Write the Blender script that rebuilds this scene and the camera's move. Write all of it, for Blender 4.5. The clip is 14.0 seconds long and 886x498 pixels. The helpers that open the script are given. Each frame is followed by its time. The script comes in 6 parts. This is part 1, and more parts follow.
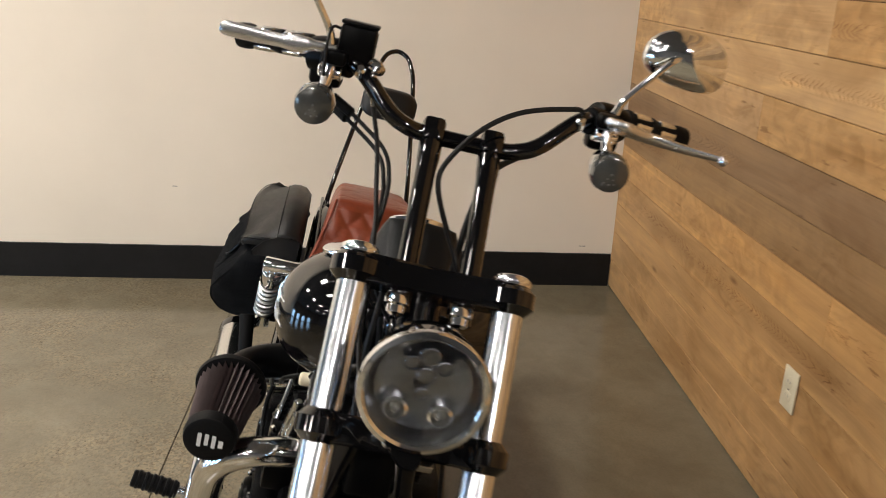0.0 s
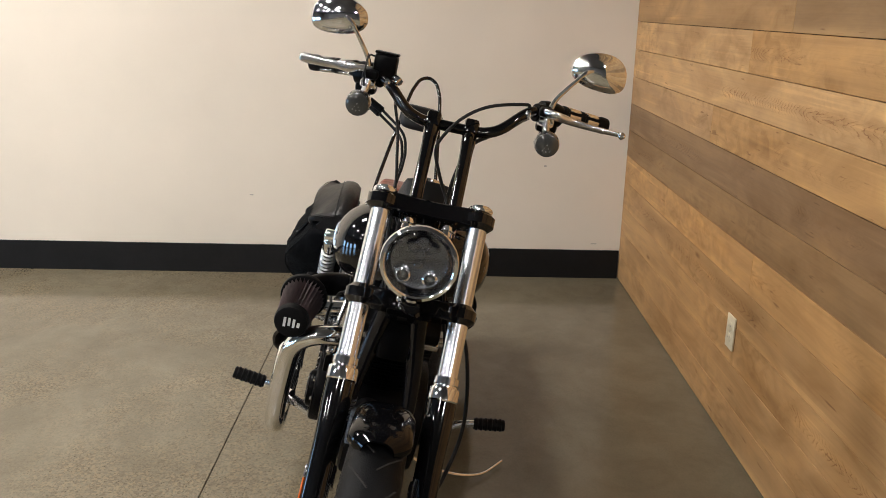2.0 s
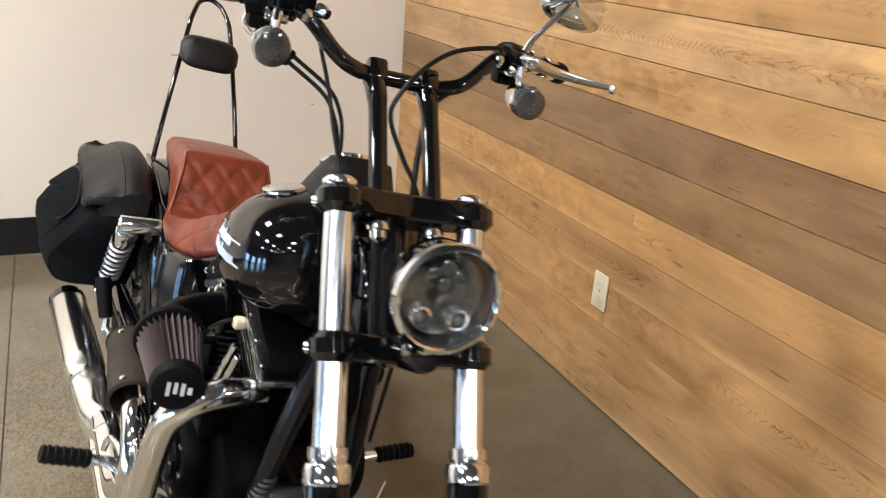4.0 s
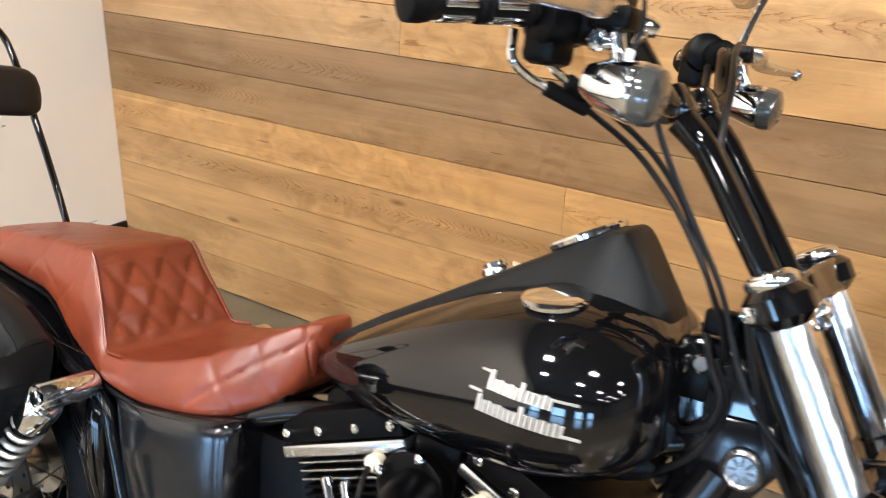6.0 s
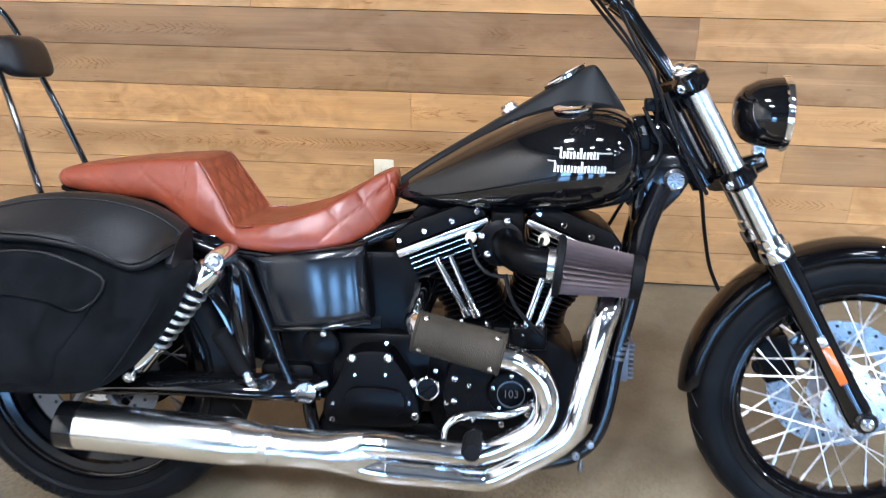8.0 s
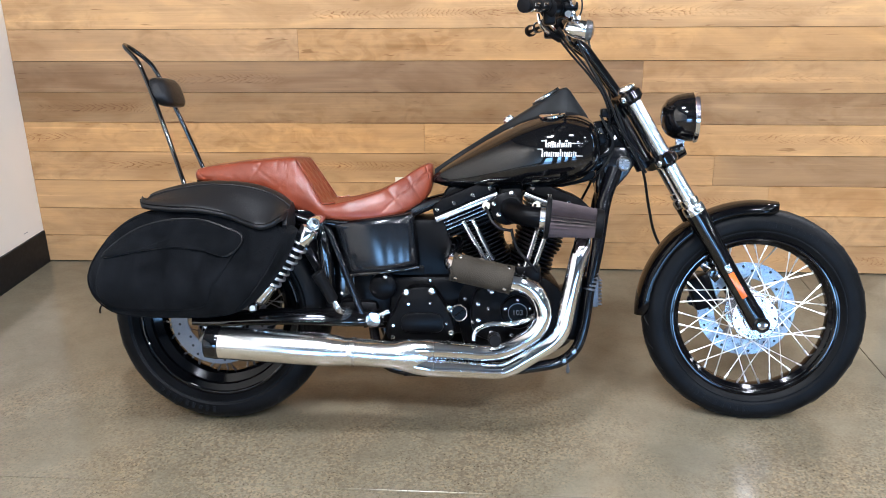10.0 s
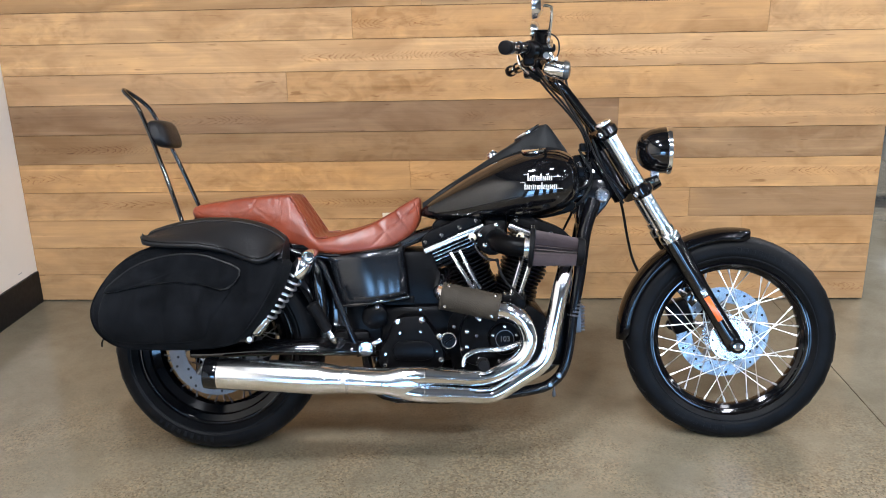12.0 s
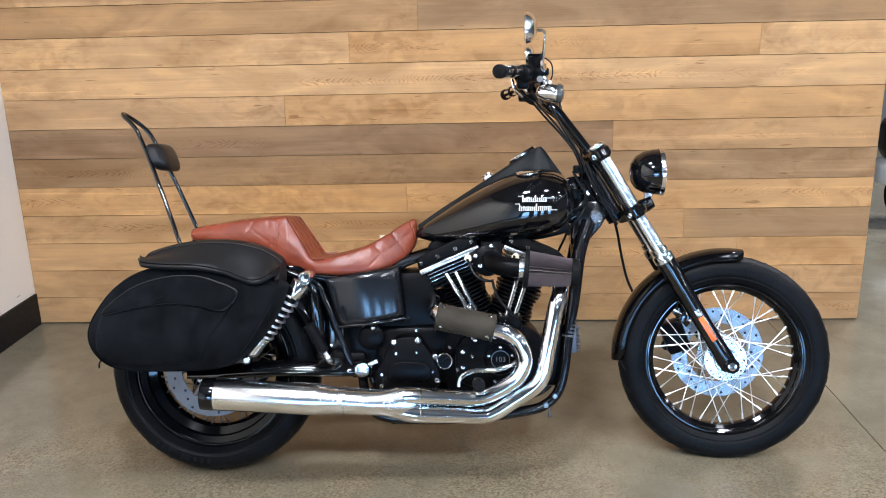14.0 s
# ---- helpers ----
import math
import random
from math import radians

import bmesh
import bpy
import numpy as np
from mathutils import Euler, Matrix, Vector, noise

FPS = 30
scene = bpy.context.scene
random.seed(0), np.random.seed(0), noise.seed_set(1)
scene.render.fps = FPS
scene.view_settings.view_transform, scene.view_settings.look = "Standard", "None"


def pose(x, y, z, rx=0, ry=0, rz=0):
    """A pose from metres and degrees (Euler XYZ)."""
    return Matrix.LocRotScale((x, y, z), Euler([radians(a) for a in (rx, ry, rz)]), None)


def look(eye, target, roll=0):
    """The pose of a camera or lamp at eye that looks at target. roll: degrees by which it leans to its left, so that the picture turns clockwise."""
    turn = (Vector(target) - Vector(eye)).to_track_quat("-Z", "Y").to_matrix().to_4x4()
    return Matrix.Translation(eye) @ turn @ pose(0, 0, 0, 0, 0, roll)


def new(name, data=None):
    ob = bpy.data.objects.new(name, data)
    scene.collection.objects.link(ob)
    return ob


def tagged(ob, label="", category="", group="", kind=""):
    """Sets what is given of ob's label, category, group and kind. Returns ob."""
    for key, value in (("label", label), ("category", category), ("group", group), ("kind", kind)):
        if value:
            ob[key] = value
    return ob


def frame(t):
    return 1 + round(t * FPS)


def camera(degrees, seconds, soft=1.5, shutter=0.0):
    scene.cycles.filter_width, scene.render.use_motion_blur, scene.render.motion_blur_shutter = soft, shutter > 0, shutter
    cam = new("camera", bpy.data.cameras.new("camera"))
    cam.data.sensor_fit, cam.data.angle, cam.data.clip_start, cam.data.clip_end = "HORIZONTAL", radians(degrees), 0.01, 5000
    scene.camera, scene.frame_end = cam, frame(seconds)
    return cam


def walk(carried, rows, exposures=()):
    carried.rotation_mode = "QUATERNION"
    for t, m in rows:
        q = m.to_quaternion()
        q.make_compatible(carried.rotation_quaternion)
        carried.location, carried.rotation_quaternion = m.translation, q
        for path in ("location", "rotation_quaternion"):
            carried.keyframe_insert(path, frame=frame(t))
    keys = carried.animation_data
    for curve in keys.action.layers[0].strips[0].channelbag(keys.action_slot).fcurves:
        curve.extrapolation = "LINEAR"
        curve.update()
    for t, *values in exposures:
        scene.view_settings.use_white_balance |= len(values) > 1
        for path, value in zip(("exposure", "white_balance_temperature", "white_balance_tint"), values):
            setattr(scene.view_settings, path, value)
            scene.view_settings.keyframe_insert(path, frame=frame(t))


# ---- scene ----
cam = camera(55.8, 14.0, 0.75, 0.5)
EXPOSURES = [(0, -0.49, 6640, 10), (0.5, -0.52, 6540, 10), (1.3, -0.33, 6340, 10), (2, -0.52, 6390, 10), (4.5, 0.08, 6110, 10), (5.5, 0.14, 6110, 10), (6, 0.30, 6160, 10), (6.5, 0.28, 6160, 10), (7, 0.39, 5560, 10), (7.5, 0.58, 5310, 10), (8, 0.42, 5210, 10), (8.5, 0.38, 5260, 10), (11, 0.15, 5510, 10), (12, 0.08, 5560, 10), (13, 0.11, 5510, 10), (14, 0.11, 5460, 10)]
PATH = [
    (0, (2.271, 0.246, 1.355), (0.381, 0.405, 0.72), 2.7),
    (0.5, (2.503, 0.336, 1.379), (0.595, 0.417, 0.786), 2.2),
    (1, (2.691, 0.34, 1.373), (0.774, 0.394, 0.805), 2.1),
    (1.5, (2.895, 0.328, 1.369), (0.977, 0.379, 0.805), 1.4),
    (2, (2.978, 0.33, 1.378), (1.056, 0.353, 0.822), 1.2),
    (2.2, (2.977, 0.329, 1.374), (1.056, 0.356, 0.816), 1.4),
    (4.3, (2.167, -0.240, 1.332), (0.529, 0.667, 0.630), 3.4),
    (4.5, (2.076, -0.3, 1.338), (0.461, 0.653, 0.642), 2.3),
    (5, (1.781, -0.382, 1.347), (0.298, 0.799, 0.711), 0.5),
    (5.5, (1.54, -0.494, 1.304), (0.287, 0.908, 0.623), 1.8),
    (5.8, (1.415, -0.549, 1.325), (0.348, 0.969, 0.579), 1.9),
    (6, (1.331, -0.572, 1.318), (0.351, 0.997, 0.557), 2.4),
    (6.5, (1.117, -0.635, 1.318), (0.358, 1.056, 0.567), -1.4),
    (7, (0.942, -0.829, 1.321), (0.608, 0.968, 0.508), -0.5),
    (7.5, (0.885, -1.116, 1.319), (0.658, 0.684, 0.477), 3.1),
    (8, (0.922, -1.422, 1.345), (0.725, 0.388, 0.519), 0.4),
    (8.4, (0.901, -1.632, 1.358), (0.722, 0.195, 0.564), -0.45),
    (8.5, (0.886, -1.690, 1.366), (0.727, 0.140, 0.578), -0.65),
    (8.7, (0.886, -1.785, 1.368), (0.728, 0.054, 0.599), -0.9),
    (10.8, (0.842, -2.322, 1.417), (0.724, -0.436, 0.762), -0.3),
    (11, (0.837, -2.319, 1.407), (0.729, -0.429, 0.763), -0.2),
    (11.5, (0.846, -2.33, 1.417), (0.75, -0.438, 0.778), -0.4),
    (12, (0.857, -2.341, 1.418), (0.75, -0.438, 0.811), -1.3),
    (12.5, (0.867, -2.349, 1.418), (0.755, -0.438, 0.84), -2.0),
    (13, (0.865, -2.35, 1.425), (0.751, -0.435, 0.858), -2.0),
    (13.5, (0.864, -2.353, 1.421), (0.753, -0.436, 0.86), -1.8),
    (14, (0.868, -2.362, 1.418), (0.764, -0.443, 0.864), -1.4),
]
walk(cam, [(t, look(eye, target, roll)) for t, eye, target, roll in PATH], EXPOSURES)

# ---- world and large lights ----
world = bpy.data.worlds.new("world")
scene.world = world
world.use_nodes = True
wn = world.node_tree
sky = wn.nodes.new("ShaderNodeTexSky")
sky.sky_type, sky.sun_disc = "NISHITA", False
sky.sun_elevation, sky.sun_rotation = radians(40), radians(180)
wn.links.new(sky.outputs[0], wn.nodes["Background"].inputs[0])
wn.nodes["Background"].inputs[1].default_value = 0.1

CEIL = 3.9
ROOM_X0, ROOM_X1, ROOM_Y0, ROOM_Y1 = -1.285, 12.0, -10.0, 7.0
WALL_Y, WALL_END = 1.317, 2.56


def area(name, x, y, z, sx, sy, power, colour, rx=0, ry=0, rz=0, shape="RECTANGLE"):
    lamp = bpy.data.lights.new(name, "AREA")
    lamp.shape, lamp.size, lamp.size_y, lamp.energy, lamp.color = shape, sx, sy, power, colour
    ob = new(name, lamp)
    ob.matrix_world = pose(x, y, z, rx, ry, rz)
    return ob


# the ceiling's square light panels, dense over the far end of the showroom
LAMP_SPOTS = {(0.20, -1.5): 108.0, (2.55, -1.5): 50.0, (5.30, -0.9): 68.0, (0.15, -3.6): 155.0, (2.55, -3.6): 125.0, (4.95, -3.8): 63.0,
              (7.35, -2.0): 75.0, (9.75, -2.0): 45.0, (7.35, -4.2): 52.0, (9.75, -4.2): 52.0, (7.35, -6.4): 52.0, (9.75, -6.4): 52.0, (3.75, -7.2): 94.0,
              # these two are added to brighten the floor beyond the partition
              (3.7, 2.6): 160.0, (6.6, 3.0): 200.0}
for (lx, ly), power in LAMP_SPOTS.items():
    area("light_panel", lx, ly, CEIL - 0.045, 0.42, 0.42, power, (1.0, 0.94, 0.87), shape="SQUARE")
# daylight in the window openings of the south wall
WINDOWS = [(-0.95 + 2.7 * k, 1.35) for k in range(4)]
for wx, ww in WINDOWS:
    area("daylight", wx + ww / 2, ROOM_Y0 + 0.02, 0.72, ww - 0.1, 1.24, 75, (0.38, 0.66, 1.0), 90, 0, 0)


# ---- materials ----
def mat(name, colour=(0.5, 0.5, 0.5), rough=0.5, metal=0.0, coat=0.0, spec=0.5):
    m = bpy.data.materials.new(name)
    m.use_nodes = True
    b = m.node_tree.nodes["Principled BSDF"]
    b.inputs["Base Color"].default_value = (*colour, 1)
    b.inputs["Roughness"].default_value = rough
    b.inputs["Metallic"].default_value = metal
    b.inputs["Coat Weight"].default_value = coat
    b.inputs["Coat Roughness"].default_value = 0.04
    b.inputs["Specular IOR Level"].default_value = spec
    return m


def nodes(m):
    nt = m.node_tree
    return nt, nt.nodes["Principled BSDF"]


def add(nt, kind, **inputs):
    n = nt.nodes.new(kind)
    for key, value in inputs.items():
        n.inputs[key.replace("_", " ")].default_value = value
    return n


def coords(nt, scale=(1, 1, 1), world_space=False, shift=None):
    if world_space:
        out = nt.nodes.new("ShaderNodeNewGeometry").outputs["Position"]
    else:
        out = nt.nodes.new("ShaderNodeTexCoord").outputs["Object"]
    if shift is not None:
        v = nt.nodes.new("ShaderNodeVectorMath")
        v.operation = "ADD"
        nt.links.new(out, v.inputs[0])
        nt.links.new(shift, v.inputs[1])
        out = v.outputs[0]
    mp = add(nt, "ShaderNodeMapping")
    mp.inputs["Scale"].default_value = scale
    nt.links.new(out, mp.inputs["Vector"])
    return mp.outputs[0]


def noise_tex(nt, vec, scale, detail=4.0, rough=0.55, distort=0.0):
    n = add(nt, "ShaderNodeTexNoise", Scale=scale, Detail=detail, Roughness=rough, Distortion=distort)
    nt.links.new(vec, n.inputs["Vector"])
    return n.outputs[0]


def ramp(nt, fac, *stops):
    r = nt.nodes.new("ShaderNodeValToRGB")
    els = r.color_ramp.elements
    while len(els) < len(stops):
        els.new(0.5)
    for e, (p, c) in zip(els, stops):
        e.position = p
        e.color = (*c, 1) if len(c) == 3 else c
    nt.links.new(fac, r.inputs[0])
    return r.outputs[0]


def mix(nt, mode, fac, a, b):
    n = nt.nodes.new("ShaderNodeMix")
    n.data_type, n.blend_type = "RGBA", mode
    for sock, value in ((n.inputs[0], fac), (n.inputs[6], a), (n.inputs[7], b)):
        if isinstance(value, (int, float)):
            sock.default_value = value
        elif isinstance(value, tuple):
            sock.default_value = (*value, 1)
        else:
            nt.links.new(value, sock)
    return n.outputs[2]


def span(nt, fac, lo, hi):
    n = nt.nodes.new("ShaderNodeMapRange")
    n.inputs["To Min"].default_value, n.inputs["To Max"].default_value = lo, hi
    nt.links.new(fac, n.inputs["Value"])
    return n.outputs[0]


def bump(nt, b, height, strength, dist=0.002):
    n = add(nt, "ShaderNodeBump", Strength=strength, Distance=dist)
    nt.links.new(height, n.inputs["Height"])
    nt.links.new(n.outputs[0], b.inputs["Normal"])


def worn(name, colour, rough, metal=0.0, coat=0.0, scale=40, amount=0.25, relief=0.0, spread=0.12, fine=300, spec=0.5):
    """A surface with broad and fine variation of colour, gloss and relief."""
    m = mat(name, colour, rough, metal, coat, spec)
    nt, b = nodes(m)
    vec = coords(nt)
    broad = noise_tex(nt, vec, scale * 0.2, 3)
    tiny = noise_tex(nt, vec, fine, 3, 0.6)
    dark = tuple(c * (1 - amount) for c in colour)
    light = tuple(min(1, c * (1 + amount)) for c in colour)
    col = ramp(nt, broad, (0.3, dark), (0.7, light))
    nt.links.new(mix(nt, "OVERLAY", 0.25, col, ramp(nt, tiny, (0.3, (0.35,) * 3), (0.7, (0.65,) * 3))), b.inputs["Base Color"])
    nt.links.new(span(nt, noise_tex(nt, vec, scale, 5, 0.65), max(0.02, rough - spread), min(1, rough + spread)), b.inputs["Roughness"])
    if relief:
        bump(nt, b, tiny, relief)
    return m


M_GLOSS = worn("gloss_black_paint", (0.003, 0.003, 0.0035), 0.06, coat=0.3, spread=0.03)
M_RIM = worn("black_rim_enamel", (0.002, 0.002, 0.0025), 0.08, spread=0.03, spec=0.25)
M_FRAME = worn("black_powder_coat", (0.004, 0.004, 0.005), 0.16, spread=0.06, spec=0.4)
M_SATIN = worn("satin_black_metal", (0.0018, 0.0018, 0.0022), 0.34, spread=0.1, relief=0.08, spec=0.09)
M_WRINKLE = worn("wrinkle_black_engine_paint", (0.0018, 0.0018, 0.0022), 0.42, spread=0.12, relief=0.35, fine=500, spec=0.08)
M_LEATHER_BLACK = worn("black_leather", (0.007, 0.0072, 0.008), 0.40, spread=0.12, relief=0.3, fine=420, spec=0.32)
M_DASH = worn("black_dash_leather", (0.0045, 0.0055, 0.0065), 0.5, spread=0.1, relief=0.3, fine=500, spec=0.3)
M_CHROME = worn("chrome", (0.84, 0.86, 0.89), 0.07, 1.0, spread=0.035, amount=0.04)
M_COVER = worn("side_cover_paint", (0.008, 0.009, 0.011), 0.17, 0.0, spread=0.05, amount=0.1)
M_MUFFLER = worn("muffler_chrome", (0.90, 0.90, 0.88), 0.20, 1.0, spread=0.04, amount=0.03)
M_PIPE = worn("pipe_chrome", (0.86, 0.86, 0.86), 0.08, 1.0, spread=0.03, amount=0.03)
M_ALU = worn("brushed_aluminium", (0.68, 0.68, 0.69), 0.24, 1.0, spread=0.1, amount=0.08)
M_TUBE = worn("hard_chromed_tube", (0.84, 0.88, 0.94), 0.21, 1.0, spread=0.05, amount=0.03)
M_SPRING = worn("bright_plated_wire", (0.88, 0.88, 0.88), 0.36, 1.0, spread=0.06, amount=0.03)
M_BOWL = worn("lamp_reflector_chrome", (0.17, 0.18, 0.20), 0.22, 1.0, spread=0.06, amount=0.1)
M_STEEL_DULL = worn("worn_disc_steel", (0.15, 0.15, 0.155), 0.42, 0.9, spread=0.12, amount=0.2)
M_STEEL = worn("disc_steel", (0.26, 0.258, 0.265), 0.30, 1.0, spread=0.16, amount=0.3, scale=120)
M_RUBBER = worn("black_rubber", (0.004, 0.004, 0.0045), 0.55, spread=0.15, relief=0.2, spec=0.12)
M_TYRE = worn("tyre_rubber", (0.0042, 0.0045, 0.0052), 0.46, spread=0.18, amount=0.5, relief=0.35, spec=0.10)
M_CABLE = worn("cable_sleeve", (0.0090, 0.0090, 0.0096), 0.38, spread=0.1, spec=0.18)
M_FILTER = worn("pleated_filter_gauze", (0.105, 0.078, 0.080), 0.8, spread=0.1, relief=0.5, fine=900, amount=0.35)
M_SHIELD = worn("brown_heat_shield_hide", (0.040, 0.033, 0.024), 0.62, spread=0.12, relief=0.9, fine=330, amount=0.35, spec=0.15)
M_WHITE = worn("off_white_print", (0.7, 0.7, 0.7), 0.5)
M_BADGE = worn("silver_badge", (0.75, 0.75, 0.74), 0.22, 0.7, spread=0.08)
M_ORANGE = worn("amber_reflector", (0.75, 0.14, 0.02), 0.2, coat=0.6)
M_PLATE = worn("cream_plastic", (0.74, 0.67, 0.50), 0.35, spread=0.08, amount=0.05)
M_LENS = worn("smoked_lens", (0.05, 0.052, 0.05), 0.12, coat=1.0, spread=0.05)
M_BASE = worn("black_rubber_skirting", (0.007, 0.007, 0.0075), 0.5, spread=0.15, spec=0.3)
M_SCUFF = worn("grey_scuff", (0.42, 0.38, 0.33), 0.7)
M_JOINT = worn("saw_cut_filler", (0.075, 0.062, 0.046), 0.8)
M_DARK = worn("dark_gap", (0.01, 0.009, 0.008), 0.9)

M_MIRROR = mat("mirror_glass", (0.9, 0.9, 0.9), 0.01, 1.0)
M_GLASS = mat("clear_glass", (1, 1, 1), 0.02)
nodes(M_GLASS)[1].inputs["Transmission Weight"].default_value = 1.0
nodes(M_GLASS)[1].inputs["IOR"].default_value = 1.38


def seat_leather():
    m = mat("tan_red_leather", (0.24, 0.055, 0.028), 0.4)
    nt, b = nodes(m)
    vec = coords(nt)
    broad = noise_tex(nt, vec, 9, 4)
    col = ramp(nt, broad, (0.3, (0.140, 0.0255, 0.0100)), (0.7, (0.225, 0.046, 0.0185)))
    pores = add(nt, "ShaderNodeTexVoronoi", Scale=520.0)
    nt.links.new(vec, pores.inputs["Vector"])
    crease = noise_tex(nt, coords(nt, (1, 1.6, 1)), 60, 6, 0.7, 1.2)
    nt.links.new(mix(nt, "MULTIPLY", 0.25, col, ramp(nt, crease, (0.35, (0.6,) * 3), (0.55, (1, 1, 1)))), b.inputs["Base Color"])
    nt.links.new(span(nt, noise_tex(nt, vec, 30, 4), 0.25, 0.43), b.inputs["Roughness"])
    hgt = mix(nt, "MIX", 0.55, crease, pores.outputs["Distance"])
    bump(nt, b, hgt, 0.2, 0.0012)
    return m


def nylon():
    m = mat("black_nylon_cloth", (0.012, 0.013, 0.016), 0.85, spec=0.02)
    nt, b = nodes(m)
    weave = add(nt, "ShaderNodeTexWave", Scale=260.0, Distortion=0.6)
    nt.links.new(coords(nt), weave.inputs["Vector"])
    folds = noise_tex(nt, coords(nt, (1, 1, 0.5)), 16, 4, 0.5, 0.8)
    nt.links.new(ramp(nt, folds, (0.3, (0.0030, 0.0034, 0.0040)), (0.7, (0.0085, 0.0092, 0.0108))), b.inputs["Base Color"])
    b.inputs["Sheen Weight"].default_value = 0.02
    bump(nt, b, mix(nt, "MIX", 0.75, weave.outputs[0], folds), 0.5, 0.006)
    return m


def maths(nt, op, a, b=0.0):
    n = nt.nodes.new("ShaderNodeMath")
    n.operation = op
    for sock, value in ((n.inputs[0], a), (n.inputs[1], b)):
        if isinstance(value, (int, float)):
            sock.default_value = value
        else:
            nt.links.new(value, sock)
    return n.outputs[0]


def cedar():
    """Oiled cedar: streaked grain along x, cathedral figure in places, a few knots; each board's tone is its object colour."""
    m = mat("cedar_board", (0.4, 0.22, 0.1), 0.5, spec=0.18)
    nt, b = nodes(m)
    info = nt.nodes.new("ShaderNodeObjectInfo")
    rand = info.outputs["Random"]
    sh = add(nt, "ShaderNodeCombineXYZ")
    off = span(nt, rand, 0, 37)
    for i in (0, 1, 2):
        nt.links.new(off, sh.inputs[i])
    here = sh.outputs[0]
    band = noise_tex(nt, coords(nt, (0.22, 1, 11), True, here), 1.3, 3, 0.5, 0.2)
    streak = noise_tex(nt, coords(nt, (0.55, 1, 62), True, here), 1.4, 4, 0.6, 0.1)
    fine = noise_tex(nt, coords(nt, (2.2, 1, 150), True, here), 1.5, 5, 0.7)
    # cathedral figure: thin dark arches marching along the middle of a board, in stretches of it
    pos = nt.nodes.new("ShaderNodeNewGeometry").outputs["Position"]
    xyz = nt.nodes.new("ShaderNodeSeparateXYZ")
    nt.links.new(pos, xyz.inputs[0])
    v = maths(nt, "FRACT", maths(nt, "DIVIDE", xyz.outputs[2], 0.1328))
    mid = span(nt, noise_tex(nt, coords(nt, (0.35, 1, 0.02), True, here), 1.0, 2, 0.5), 0.25, 0.75)
    d = maths(nt, "SUBTRACT", v, mid)
    d2 = maths(nt, "MULTIPLY", d, d)
    way = maths(nt, "MULTIPLY", xyz.outputs[0], maths(nt, "SUBTRACT", maths(nt, "MULTIPLY", maths(nt, "GREATER_THAN", rand, 0.5), 2.0), 1.0))
    wob = maths(nt, "MULTIPLY", noise_tex(nt, coords(nt, (7, 1, 24), True, here), 1.0, 4, 0.65, 0.8), 0.12)
    drift = maths(nt, "MULTIPLY", noise_tex(nt, coords(nt, (1.1, 1, 0.5), True, here), 1.0, 2, 0.5), 0.9)
    field = maths(nt, "ADD", maths(nt, "ADD", way, maths(nt, "MULTIPLY", maths(nt, "ABSOLUTE", d), 0.27)), maths(nt, "ADD", wob, drift))
    wave = maths(nt, "FRACT", maths(nt, "MULTIPLY", field, 31.0))
    ring = ramp(nt, wave, (0.0, (0.40, 0.29, 0.21)), (0.06, (0.66, 0.54, 0.45)), (0.24, (1.06, 1.05, 1.03)), (0.94, (0.93, 0.90, 0.86)), (1.0, (0.44, 0.32, 0.24)))
    core = ramp(nt, d2, (0.006, (1, 1, 1)), (0.034, (0.0,) * 3))
    patch = ramp(nt, noise_tex(nt, coords(nt, (0.8, 1, 1.4), True, here), 1.3, 3, 0.5), (0.53, (0.0,) * 3), (0.61, (0.95,) * 3))
    feather = ramp(nt, noise_tex(nt, coords(nt, (11, 1, 46), True, here), 1.0, 3, 0.6, 0.5), (0.40, (0.25,) * 3), (0.58, (1, 1, 1)))
    patch = maths(nt, "MULTIPLY", maths(nt, "MULTIPLY", patch, core), feather)
    blotch = noise_tex(nt, coords(nt, (2.0, 1, 6), True, here), 1.3, 4, 0.55, 0.8)
    tone = info.outputs["Color"]
    col = mix(nt, "MULTIPLY", 0.6, tone, ramp(nt, band, (0.27, (0.78, 0.73, 0.66)), (0.48, (1, 0.98, 0.95)), (0.72, (1.16, 1.15, 1.10))))
    col = mix(nt, "MULTIPLY", 0.9, col, ramp(nt, blotch, (0.30, (0.76, 0.70, 0.62)), (0.5, (1, 1, 1)), (0.70, (1.24, 1.22, 1.14))))
    # curly figure: short slanting ripples that come and go
    curl = noise_tex(nt, coords(nt, (9, 1, 14), True, here), 1.2, 3, 0.5, 1.4)
    where = ramp(nt, noise_tex(nt, coords(nt, (0.9, 1, 2.0), True, here), 1.4, 2, 0.5), (0.46, (0.0,) * 3), (0.62, (0.8,) * 3))
    col = mix(nt, "MULTIPLY", where, col, ramp(nt, curl, (0.36, (0.84, 0.79, 0.72)), (0.5, (1, 1, 1)), (0.64, (1.14, 1.13, 1.10))))
    col = mix(nt, "MULTIPLY", 0.17, col, ramp(nt, streak, (0.30, (0.60, 0.55, 0.50)), (0.46, (1, 1, 1)), (0.8, (1.12, 1.1, 1.06))))
    col = mix(nt, "MULTIPLY", patch, col, ring)
    col = mix(nt, "MULTIPLY", 0.13, col, ramp(nt, fine, (0.36, (0.56, 0.50, 0.44)), (0.50, (1.0, 1.0, 1.0)), (0.66, (1.16, 1.15, 1.12))))
